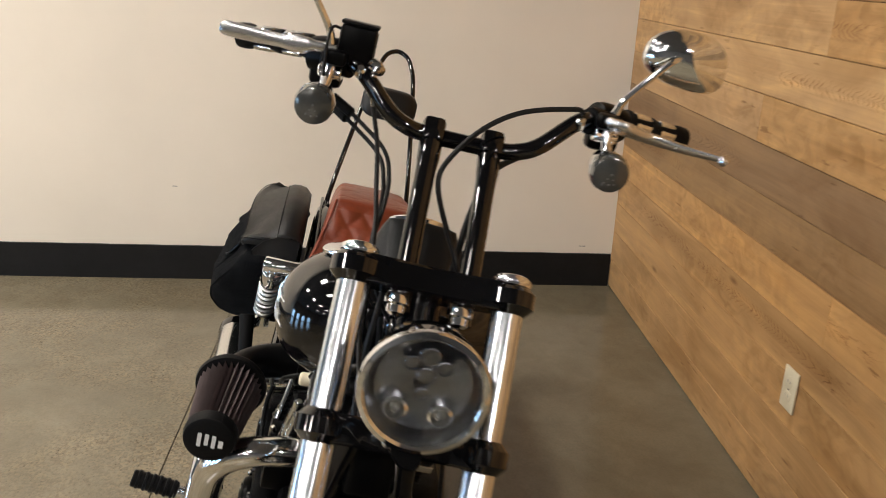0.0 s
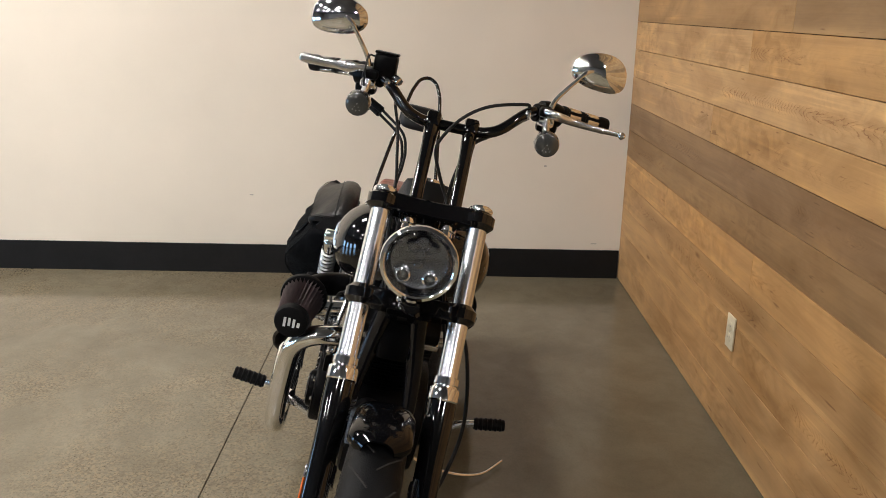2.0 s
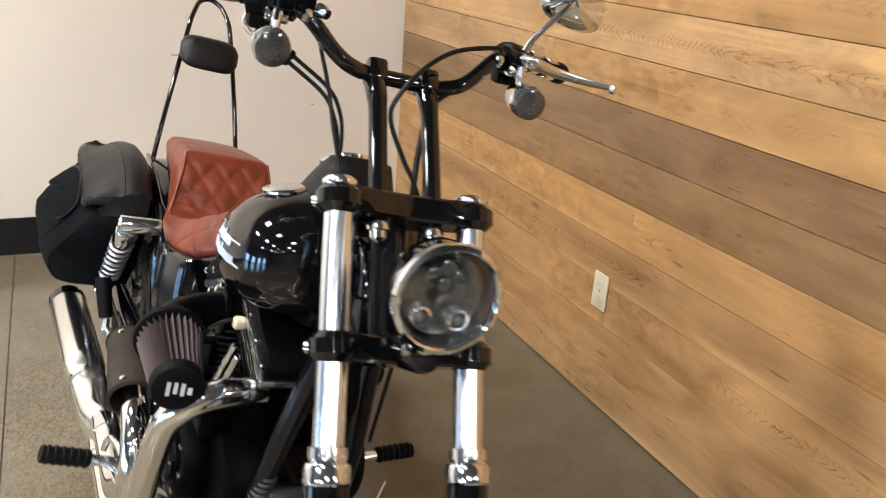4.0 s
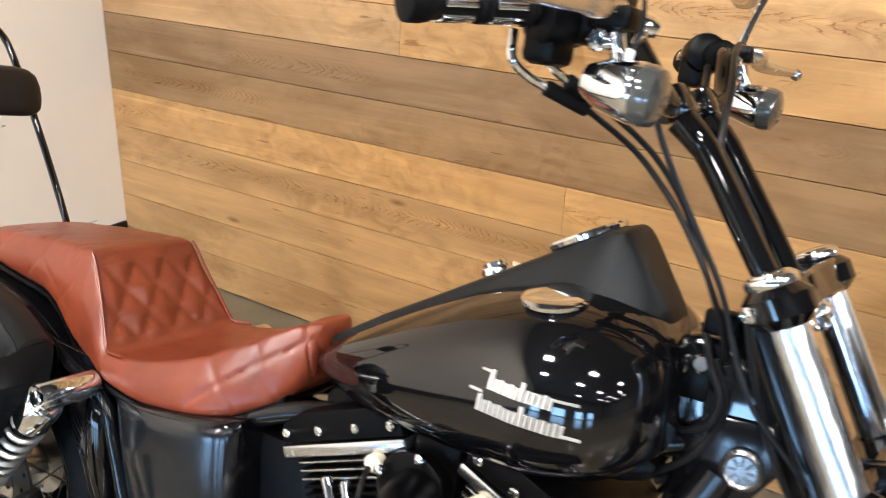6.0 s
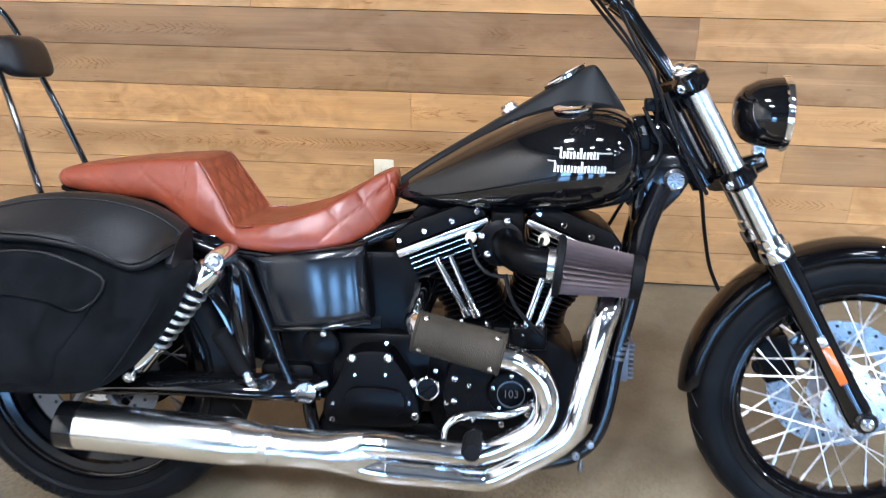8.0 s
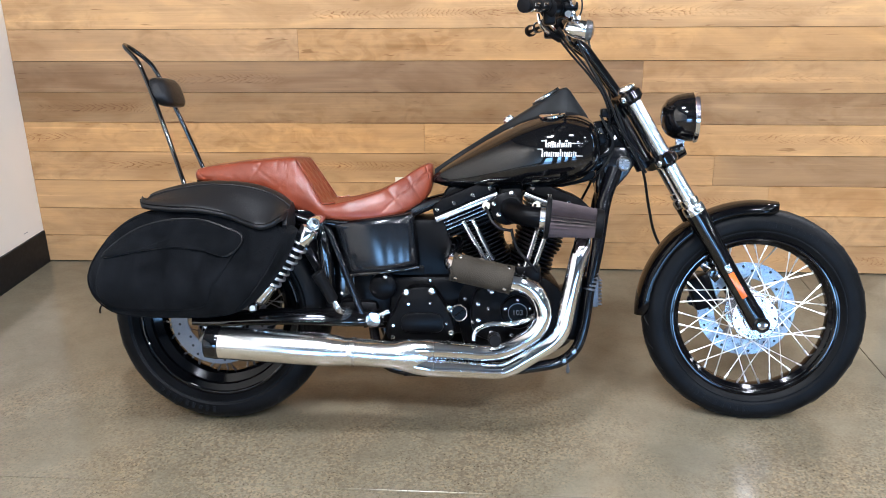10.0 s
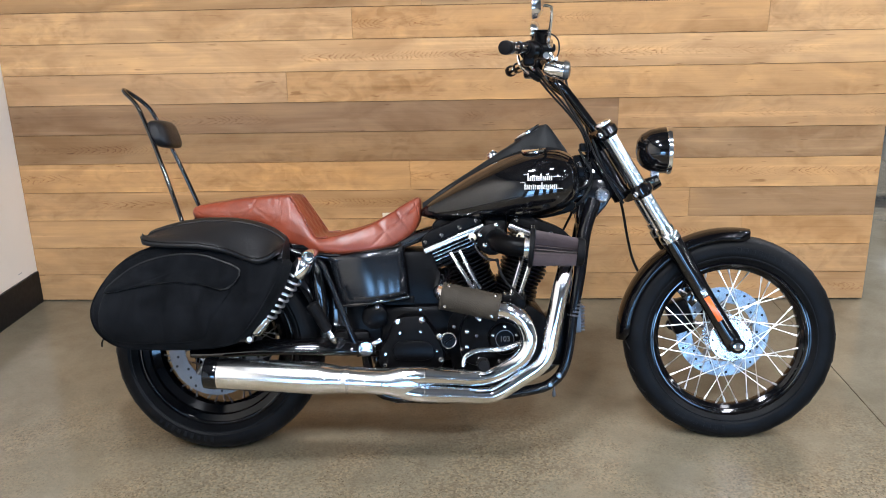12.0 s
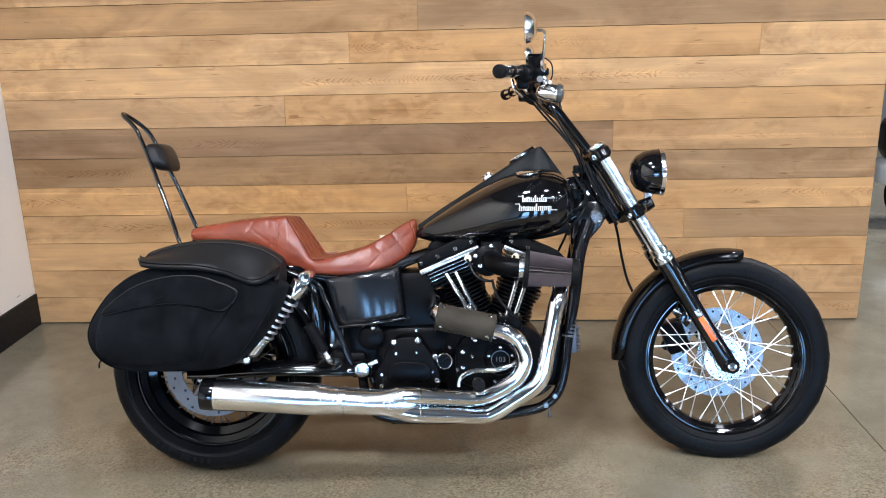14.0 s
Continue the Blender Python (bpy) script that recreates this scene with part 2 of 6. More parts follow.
    # pale sapwood streaks, a hand's breadth to half a metre long
    sap = ramp(nt, noise_tex(nt, coords(nt, (1.1, 1, 38), True, here), 1.2, 3, 0.5, 0.3), (0.60, (1, 1, 1)), (0.72, (1.38, 1.40, 1.40)))
    col = mix(nt, "MULTIPLY", 0.55, col, sap)
    # a bright sapwood edge on some boards, and dark flecks of resin
    edge = maths(nt, "MULTIPLY", maths(nt, "GREATER_THAN", rand, 0.58), ramp(nt, noise_tex(nt, coords(nt, (0.9, 1, 0.1), True, here), 1.0, 2, 0.5), (0.45, (0.0,) * 3), (0.6, (1, 1, 1))))
    col = mix(nt, "MULTIPLY", edge, col, ramp(nt, v, (0.05, (1.22, 1.24, 1.22)), (0.2, (1, 1, 1))))
    flecks = ramp(nt, noise_tex(nt, coords(nt, (9, 1, 70), True, here), 1.0, 2, 0.5), (0.24, (0.45, 0.36, 0.28)), (0.31, (1, 1, 1)))
    col = mix(nt, "MULTIPLY", 0.7, col, flecks)
    knot = add(nt, "ShaderNodeTexVoronoi", Scale=1.0)
    nt.links.new(coords(nt, (1.5, 1, 4.5), True, here), knot.inputs["Vector"])
    col = mix(nt, "MULTIPLY", 0.8, col, ramp(nt, knot.outputs["Distance"], (0.015, (0.42, 0.32, 0.25)), (0.06, (1, 1, 1))))
    nt.links.new(col, b.inputs["Base Color"])
    nt.links.new(span(nt, streak, 0.46, 0.62), b.inputs["Roughness"])
    bump(nt, b, fine, 0.12, 0.0015)
    return m


def concrete():
    m = mat("polished_concrete", (0.2, 0.16, 0.11), 0.3)
    nt, b = nodes(m)
    vec = coords(nt, (1, 1, 1), True)
    cloud = noise_tex(nt, vec, 1.3, 7, 0.62, 0.6)
    mott = noise_tex(nt, vec, 7, 6, 0.7, 0.4)
    grit = noise_tex(nt, vec, 120, 3, 0.7)
    col = ramp(nt, cloud, (0.25, (0.128, 0.109, 0.074)), (0.5, (0.166, 0.145, 0.102)), (0.75, (0.212, 0.187, 0.136)))
    col = mix(nt, "MULTIPLY", 0.5, col, ramp(nt, mott, (0.25, (0.68, 0.67, 0.64)), (0.6, (1.1, 1.1, 1.1))))
    # exposed aggregate: rusty grains and dark pits, showing where the cream has worn off
    bare = ramp(nt, noise_tex(nt, vec, 1.7, 5, 0.65), (0.40, (0.10,) * 3), (0.60, (1, 1, 1)))
    # the aisle before the partition is trodden bare, the strip along it keeps its cream
    fxyz = nt.nodes.new("ShaderNodeSeparateXYZ")
    nt.links.new(vec, fxyz.inputs[0])
    aisle = nt.nodes.new("ShaderNodeMapRange")
    for key, value in (("From Min", 0.38), ("From Max", 0.02), ("To Min", 0.12), ("To Max", 1.0)):
        aisle.inputs[key].default_value = value
    nt.links.new(fxyz.outputs[1], aisle.inputs["Value"])
    bare = maths(nt, "MULTIPLY", bare, aisle.outputs[0])
    col = mix(nt, "MULTIPLY", maths(nt, "ADD", maths(nt, "MULTIPLY", bare, 0.5), 0.12), col, ramp(nt, grit, (0.32, (0.55, 0.50, 0.44)), (0.52, (1.05, 1.05, 1.05)), (0.72, (1.25, 1.20, 1.12))))
    stones = add(nt, "ShaderNodeTexVoronoi", Scale=130.0)
    nt.links.new(vec, stones.inputs["Vector"])
    tint = ramp(nt, stones.outputs["Color"], (0.25, (0.70, 0.62, 0.55)), (0.5, (1.0, 0.98, 0.95)), (0.8, (1.32, 1.16, 0.98)))
    col = mix(nt, "MULTIPLY", maths(nt, "MULTIPLY", bare, 0.65), col, tint)
    spots = add(nt, "ShaderNodeTexVoronoi", Scale=62.0)
    nt.links.new(vec, spots.inputs["Vector"])
    pits = ramp(nt, spots.outputs["Distance"], (0.10, (0.30, 0.25, 0.20)), (0.20, (1.0, 1.0, 1.0)))
    col = mix(nt, "MULTIPLY", maths(nt, "MULTIPLY", bare, 0.8), col, pits)
    nt.links.new(col, b.inputs["Base Color"])
    nt.links.new(span(nt, mott, 0.06, 0.22), b.inputs["Roughness"])
    b.inputs["Specular IOR Level"].default_value = 0.5
    bump(nt, b, mott, 0.06, 0.002)
    return m


def plaster(name, colour):
    m = mat(name, colour, 0.75)
    nt, b = nodes(m)
    vec = coords(nt, (1, 1, 1), True)
    lo = tuple(c * 0.93 for c in colour)
    hi = tuple(min(1, c * 1.04) for c in colour)
    nt.links.new(ramp(nt, noise_tex(nt, vec, 1.1, 5), (0.3, lo), (0.7, hi)), b.inputs["Base Color"])
    bump(nt, b, noise_tex(nt, vec, 140, 4, 0.6), 0.18, 0.002)
    return m


M_SEAT, M_NYLON, M_CEDAR, M_FLOOR = seat_leather(), nylon(), cedar(), concrete()
M_BEIGE = plaster("cream_wall_paint", (0.83, 0.75, 0.64))
M_CEIL = plaster("dark_ceiling_paint", (0.12, 0.12, 0.122))
M_GREY = plaster("grey_wall_paint", (0.15, 0.145, 0.14))


def glow(name, colour, power):
    m = bpy.data.materials.new(name)
    m.use_nodes = True
    nt = m.node_tree
    nt.nodes.remove(nt.nodes["Principled BSDF"])
    e = add(nt, "ShaderNodeEmission", Color=(*colour, 1), Strength=power)
    nt.links.new(e.outputs[0], nt.nodes["Material Output"].inputs[0])
    return m


M_DAY = glow("daylight_backdrop", (0.35, 0.62, 1.0), 4.0)


# ---- mesh helpers ----
def link_mesh(name, bm, material, smooth=True, angle=35):
    me = bpy.data.meshes.new(name)
    bmesh.ops.recalc_face_normals(bm, faces=bm.faces)
    if smooth:
        lim = radians(angle)
        for f in bm.faces:
            f.smooth = True
        for e in bm.edges:
            if len(e.link_faces) == 2 and e.calc_face_angle(0) > lim:
                e.smooth = False
    bm.to_mesh(me)
    bm.free()
    me.materials.append(material)
    return new(name, me)


def part(name, bm, material, parent, label="", m=None, smooth=True, angle=35):
    if m is not None:
        bm.transform(m)
    ob = link_mesh(name, bm, material, smooth, angle)
    ob.parent = parent
    return tagged(ob, label)


def solid(name, bm, material, label, category, kind="", group="", smooth=True):
    return tagged(link_mesh(name, bm, material, smooth), label, category, group, kind)


def ring_faces(bm, rings, closed=True, caps=True):
    n = len(rings[0])
    vs = [[bm.verts.new(p) for p in r] for r in rings]
    for a, b in zip(vs, vs[1:]):
        for i in range(n if closed else n - 1):
            j = (i + 1) % n
            bm.faces.new((a[i], a[j], b[j], b[i]))
    if caps and closed:
        bm.faces.new(vs[0][::-1])
        bm.faces.new(vs[-1])
    return bm


def loft(rings, bm=None, closed=True, caps=True):
    return ring_faces(bm or bmesh.new(), rings, closed, caps)


def spline(pts, steps=6, closed=False):
    """Catmull-Rom through the points."""
    pts = [Vector(p) for p in pts]
    n, out = len(pts), []
    for i in range(n if closed else n - 1):
        if closed:
            p0, p1, p2, p3 = pts[i - 1], pts[i], pts[(i + 1) % n], pts[(i + 2) % n]
        else:
            p1, p2 = pts[i], pts[i + 1]
            p0 = pts[i - 1] if i else p1 * 2 - p2
            p3 = pts[i + 2] if i + 2 < n else p2 * 2 - p1
        for k in range(steps):
            t = k / steps
            out.append(0.5 * (2 * p1 + (p2 - p0) * t + (2 * p0 - 5 * p1 + 4 * p2 - p3) * t * t + (3 * p1 - p0 - 3 * p2 + p3) * t ** 3))
    if not closed:
        out.append(pts[-1])
    return out


def tube(pts, r, bm=None, seg=12, steps=6, closed=False, smooth=True, flat=1.0):
    """A round bar along the points; r is one radius or one for each point."""
    bm = bm or bmesh.new()
    line = spline(pts, steps, closed) if smooth else [Vector(p) for p in pts]
    n = len(line)
    if isinstance(r, (int, float)):
        radii = [r] * n
    else:
        radii = list(np.interp(np.linspace(0, len(r) - 1, n), range(len(r)), r))
    rings, up = [], None
    for i, p in enumerate(line):
        a = line[i - 1] if i or closed else p
        c = line[(i + 1) % n] if i + 1 < n or closed else p
        d = (c - a).normalized()
        if up is None:
            up = d.orthogonal().normalized()
        up = (up - d * up.dot(d)).normalized()
        side = d.cross(up)
        rings.append([p + (up * math.cos(t) + side * math.sin(t) * flat) * radii[i] for t in (2 * math.pi * k / seg for k in range(seg))])
    if closed:
        rings.append(rings[0])
        return loft(rings, bm, caps=False)
    return loft(rings, bm)


def axis_matrix(origin, direction):
    return Matrix.Translation(origin) @ Vector(direction).to_track_quat("Z", "Y").to_matrix().to_4x4()


def lathe(profile, origin=(0, 0, 0), direction=(0, 0, 1), bm=None, seg=32, caps=True):
    """Turned body: (radius, height) pairs along the direction from the origin."""
    m = axis_matrix(origin, direction)
    rings = [[m @ Vector((r * math.cos(t), r * math.sin(t), h)) for t in (2 * math.pi * k / seg for k in range(seg))] for r, h in profile]
    return loft(rings, bm, caps=caps)


def rod(a, b, r, bm=None, seg=16, r2=None, edge=0.002):
    a, b = Vector(a), Vector(b)
    n = (b - a).length
    r2 = r if r2 is None else r2
    e = min(edge, n / 3, r / 2, r2 / 2)
    return lathe([(r - e, 0), (r, e), (r2, n - e), (r2 - e, n)], a, b - a, bm, seg)


def block(cx, cy, cz, sx, sy, sz, bevel=0.004, bm=None, m=None, seg=2):
    b2 = bmesh.new()
    bmesh.ops.create_cube(b2, size=1, matrix=Matrix.Diagonal((sx, sy, sz, 1)))
    if bevel:
        bmesh.ops.bevel(b2, geom=b2.edges[:], offset=bevel, segments=seg, affect="EDGES", profile=0.5)
    b2.transform(Matrix.Translation((cx, cy, cz)) @ (m or Matrix()))
    if bm is None:
        return b2
    return merge(bm, b2)


def merge(bm, other):
    me = bpy.data.meshes.new("tmp")
    other.to_mesh(me)
    other.free()
    bm.from_mesh(me)
    bpy.data.meshes.remove(me)
    return bm


def prism(outline, y0, y1, bevel=0.003, bm=None, seg=2):
    """An outline of (x, z) pairs drawn out from y0 to y1, its edges rounded."""
    b2 = bmesh.new()
    a = [b2.verts.new((x, y0, z)) for x, z in outline]
    b = [b2.verts.new((x, y1, z)) for x, z in outline]
    n = len(a)
    b2.faces.new(a)
    b2.faces.new(b[::-1])
    for i in range(n):
        b2.faces.new((a[i], b[i], b[(i + 1) % n], a[(i + 1) % n]))
    bmesh.ops.recalc_face_normals(b2, faces=b2.faces)
    if bevel:
        sharp = [e for e in b2.edges if e.calc_face_angle(0) > 0.6]
        bmesh.ops.bevel(b2, geom=sharp, offset=bevel, segments=seg, affect="EDGES", profile=0.5)
    if bm is None:
        return b2
    return merge(bm, b2)


def rounded(outline, steps=5):
    return [(p.x, p.z) for p in spline([(x, 0, z) for x, z in outline], steps, True)]


def oval(n, w, h, power, cy=0.0, cz=0.0):
    """Points of a super-ellipse in (y, z)."""
    out = []
    for k in range(n):
        t = 2 * math.pi * k / n
        c, s = math.cos(t), math.sin(t)
        out.append((cy + w * math.copysign(abs(c) ** (2 / power), c), cz + h * math.copysign(abs(s) ** (2 / power), s)))
    return out


def smooth_rows(rows, n):
    """The rows of numbers, joined by a spline into n rows."""
    out = []
    rows = [np.array(r, float) for r in rows]
    for i in range(n):
        u = i / (n - 1) * (len(rows) - 1)
        k = min(int(u), len(rows) - 2)
        t = u - k
        p1, p2 = rows[k], rows[k + 1]
        p0 = rows[k - 1] if k else 2 * p1 - p2
        p3 = rows[k + 2] if k + 2 < len(rows) else 2 * p2 - p1
        out.append(0.5 * (2 * p1 + (p2 - p0) * t + (2 * p0 - 5 * p1 + 4 * p2 - p3) * t * t + (3 * p1 - p0 - 3 * p2 + p3) * t ** 3))
    return out


# ---- the large structure ----
def wall_box(x0, x1, y0, y1, z0, z1, bm=None):
    return block((x0 + x1) / 2, (y0 + y1) / 2, (z0 + z1) / 2, x1 - x0, y1 - y0, z1 - z0, 0, bm)


floor = solid("floor", wall_box(ROOM_X0 - 0.2, ROOM_X1 + 0.2, ROOM_Y0 - 0.2, ROOM_Y1 + 0.2, -0.2, -0.0045), M_JOINT,
              "polished brown concrete showroom floor with saw-cut joints", "floor", "structure", smooth=False)
solid("wall_west", wall_box(ROOM_X0 - 0.15, ROOM_X0, ROOM_Y0, ROOM_Y1, -0.006, CEIL), M_BEIGE,
      "cream painted plaster wall behind the motorcycle", "wall", "structure", smooth=False)
solid("wall_east", wall_box(ROOM_X1, ROOM_X1 + 0.15, ROOM_Y0, ROOM_Y1, -0.006, CEIL), M_GREY,
      "grey painted plaster wall across the showroom", "wall", "structure", smooth=False)
solid("wall_back", wall_box(ROOM_X0, ROOM_X1, ROOM_Y1, ROOM_Y1 + 0.15, -0.006, CEIL), M_GREY,
      "grey painted far wall of the showroom", "wall", "structure", smooth=False)
solid("ceiling", wall_box(ROOM_X0 - 0.15, ROOM_X1 + 0.15, ROOM_Y0 - 0.15, ROOM_Y1 + 0.15, CEIL, CEIL + 0.15), M_CEIL,
      "dark painted showroom ceiling", "ceiling", "structure", smooth=False)
# south wall with low shop windows
sw = bmesh.new()
edges = [ROOM_X0] + [v for wx, ww in WINDOWS for v in (wx, wx + ww)] + [ROOM_X1]
for a, b in zip(edges[::2], edges[1::2]):
    wall_box(a, b, ROOM_Y0 - 0.15, ROOM_Y0, -0.006, CEIL, sw)
for wx, ww in WINDOWS:
    wall_box(wx, wx + ww, ROOM_Y0 - 0.15, ROOM_Y0, -0.006, 0.08, sw)
    wall_box(wx, wx + ww, ROOM_Y0 - 0.15, ROOM_Y0, 1.36, CEIL, sw)
solid("wall_south", sw, M_GREY, "grey painted wall with low shop windows", "wall", "structure", smooth=False)
solid("backdrop", wall_box(ROOM_X0 - 2, ROOM_X1 + 2, ROOM_Y0 - 1.6, ROOM_Y0 - 1.5, -0.5, 4.2), M_DAY,
      "plain bright daylight outside the shop windows", "backdrop", "structure", smooth=False)
for i, (wx, ww) in enumerate(WINDOWS):
    win = new("window_%d" % (i + 1))
    win.location = (wx + ww / 2, ROOM_Y0 - 0.08, 0.08)
    tagged(win, "low shop window with dark metal frame", "window", "shop windows", "structure")
    fr = bmesh.new()
    for sx in (-ww / 2 + 0.03, ww * 0.2, ww / 2 - 0.03):
        block(sx, 0, 0.64, 0.06, 0.08, 1.28, 0.004, fr)
    for sz in (0.03, 1.25):
        block(0, 0, sz, ww - 0.01, 0.07, 0.06, 0.004, fr)
    part("window_frame", fr, M_SATIN, win)
solid("baseboard", wall_box(ROOM_X0, ROOM_X0 + 0.010, ROOM_Y0, WALL_Y - 0.004, 0.0, 0.154), M_BASE,
      "black rubber skirting along the cream wall", "baseboard", "structure", smooth=False)
north = solid("wall_north", wall_box(ROOM_X0, WALL_END - 0.004, WALL_Y + 0.014, WALL_Y + 0.16, 0.0, CEIL), M_DARK,
              "partition wall clad in oiled cedar boards", "wall", "structure", smooth=False)

west = bpy.data.objects["wall_west"]
for y, z, w, h in ((0.335, 0.808, 0.055, 0.005), (1.178, 0.188, 0.030, 0.004), (-0.62, 0.42, 0.02, 0.004), (0.9, 0.60, 0.012, 0.006)):
    sc = block(ROOM_X0 + 0.0006, y, z, 0.0012, w, h, 0)
    ob = part("scuff", sc, M_SCUFF, west)

# ---- wall outlet ----
outlet = new("wall_outlet")
outlet.location = (0.415, WALL_Y - 0.0015, 0.370)
tagged(outlet, "cream plastic double power outlet on the cedar wall", "power outlet")
part("cover_plate", block(0, -0.003, 0, 0.070, 0.006, 0.114, 0.0025), M_PLATE, outlet)
for dz in (-0.019, 0.019):
    part("socket", lathe([(0.0165, 0), (0.0165, 0.0015), (0.0155, 0.002)], (0, -0.0058, dz), (0, -1, 0), seg=24), M_PLATE, outlet)
    for dx in (-0.0065, 0.0065):
        part("slot", block(dx, -0.0081, dz + 0.003, 0.0016, 0.0010, 0.0075, 0), M_SCUFF, outlet)
part("screw", lathe([(0.003, 0), (0.003, 0.001), (0.002, 0.0014)], (0, -0.0058, 0), (0, -1, 0), seg=12), M_ALU, outlet)

# ---- the ceiling lamps' housings ----
def panel_frame():
    bm = bmesh.new()
    for d in (-0.23, 0.23):
        block(d, 0, -0.03, 0.04, 0.50, 0.06, 0.004, bm)
        block(0, d, -0.03, 0.415, 0.04, 0.06, 0.004, bm)
    return bm


first = link_mesh("ceiling_lamp", panel_frame(), M_WHITE)
for n, (lx, ly) in enumerate(LAMP_SPOTS):
    ob = first if n == 0 else new("ceiling_lamp", first.data)
    ob.location = (lx, ly, CEIL)
    tagged(ob, "square white framed light panel on the showroom ceiling", "ceiling lamp", "ceiling light panels")


# ---- the motorcycle ----
LEAN_DEG, BIKE_YAW = 12.5, 2.0
bike = new("motorcycle")
bike.matrix_world = pose(0, 0.065, 0.0, 0, 0, BIKE_YAW) @ pose(0, 0, 0, -LEAN_DEG)
tagged(bike, "black cruiser motorcycle with chrome exhaust leaning on its side stand", "motorcycle")

FORK = Vector((0.5075, 0, -0.8616))
FORK_TOP = Vector((1.223, 0, 0.998))
STEER_AT = FORK_TOP - Vector((0.8616, 0, 0.5075)) * 0.055
STEER = Matrix.Translation((0, 0, 0.55)) @ Matrix.Rotation(radians(-1.2), 4, "X") @ Matrix.Translation((0, 0, -0.55)) @ Matrix.Translation(STEER_AT) @ Matrix.Rotation(radians(-5.5), 4, -FORK) @ Matrix.Translation(-STEER_AT)
BARS = STEER @ Matrix.Translation((0, 0.005, 0))


def both(fn):
    for s in (-1, 1):
        fn(s)


# wheels
def make_wheel(name, centre, R, half, rim_r, deep, disc_y, disc_r, m, label, tread, steel):
    c = Vector(centre)
    ax = (0, 1, 0)
    hub_w = 0.055
    hub = lathe([(0.018, -hub_w - 0.03), (0.018, -hub_w - 0.010), (0.034, -hub_w - 0.009), (0.036, -hub_w - 0.002), (0.037, -hub_w), (0.066, -hub_w + 0.001), (0.0685, -hub_w + 0.003), (0.0685, -hub_w + 0.007), (0.030, -hub_w + 0.010),
                 (0.027, -hub_w + 0.020), (0.027, hub_w - 0.020), (0.030, hub_w - 0.010), (0.0685, hub_w - 0.007), (0.0685, hub_w), (0.036, hub_w + 0.001), (0.034, hub_w + 0.010), (0.018, hub_w + 0.011), (0.018, hub_w + 0.03)], c, ax, seg=40)
    wheel = part(name, hub, M_ALU, bike, label, m, angle=25)
    for k in range(10):
        a = 2 * math.pi * k / 10
        for s in (-1, 1):
            part("flange_hole", lathe([(0.0030, 0), (0.0030, 0.0012)], c + Vector((0.057 * math.cos(a), s * (hub_w + 0.0002), 0.057 * math.sin(a))), (0, s, 0), seg=10), M_DARK, wheel, "", m)
    # tyre: outer carcass with sidewall steps
    prof = []
    for k in range(25):
        t = math.pi * (k / 24 - 0.5)
        y = half * math.sin(t)
        r = (R - half * 0.92) + half * 0.92 * max(0, math.cos(t)) ** 0.66
        prof.append((r, y))
    prof = [(rim_r - 0.004, -half * 0.62), (rim_r + 0.012, -half * 0.86), (rim_r + 0.018, -half * 0.93), (rim_r + 0.019, -half * 0.955), (rim_r + 0.022, -half * 0.955), (rim_r + 0.023, -half * 0.935), (rim_r + 0.028, -half * 0.97), (rim_r + 0.030, -half * 0.985)] + \
        [p for p in prof if p[0] > rim_r + 0.034] + [(rim_r + 0.030, half * 0.985), (rim_r + 0.028, half * 0.97), (rim_r + 0.012, half * 0.86), (rim_r - 0.004, half * 0.62)]
    part("tyre", lathe(prof, c, ax, seg=96, caps=False), M_TYRE, wheel, "black rubber tyre with worn sidewall", m, angle=25)
    # tread grooves as thin raised-edge sipes
    tr = bmesh.new()
    for k in range(tread):
        for s in (-1, 1):
            a0 = 2 * math.pi * (k + 0.25 * s) / tread
            pts = []
            for q in range(5):
                f = 0.08 + 0.75 * q / 4
                t = s * f * math.pi / 2 * 0.72
                r = (R - half * 0.92) + half * 0.92 * math.cos(t) ** 0.66 - 0.0009
                aa = a0 + 0.16 * q / 4
                pts.append(c + Vector((r * math.cos(aa), half * math.sin(t), r * math.sin(aa))))
            tube(pts, 0.0022, tr, 6, 2)
    part("tread_groove", tr, M_DARK, wheel, "", m)
    # rim
    rim = lathe([(rim_r + 0.008, -half * 0.62), (rim_r + 0.008, -half * 0.74), (rim_r + 0.001, -half * 0.76), (rim_r - 0.004, -half * 0.62), (rim_r - deep * 0.45, -half * 0.56), (rim_r - deep * 0.52, -half * 0.44), (rim_r - deep * 0.92, -half * 0.30), (rim_r - deep, -half * 0.15),
                 (rim_r - deep, half * 0.15), (rim_r - deep * 0.92, half * 0.30), (rim_r - deep * 0.52, half * 0.44), (rim_r - deep * 0.45, half * 0.56), (rim_r - 0.004, half * 0.62), (rim_r + 0.001, half * 0.76), (rim_r + 0.008, half * 0.74), (rim_r + 0.008, half * 0.62)],
                c, ax, seg=96, caps=False)
    part("rim", rim, M_RIM, wheel, "gloss black laced rim", m, angle=28)
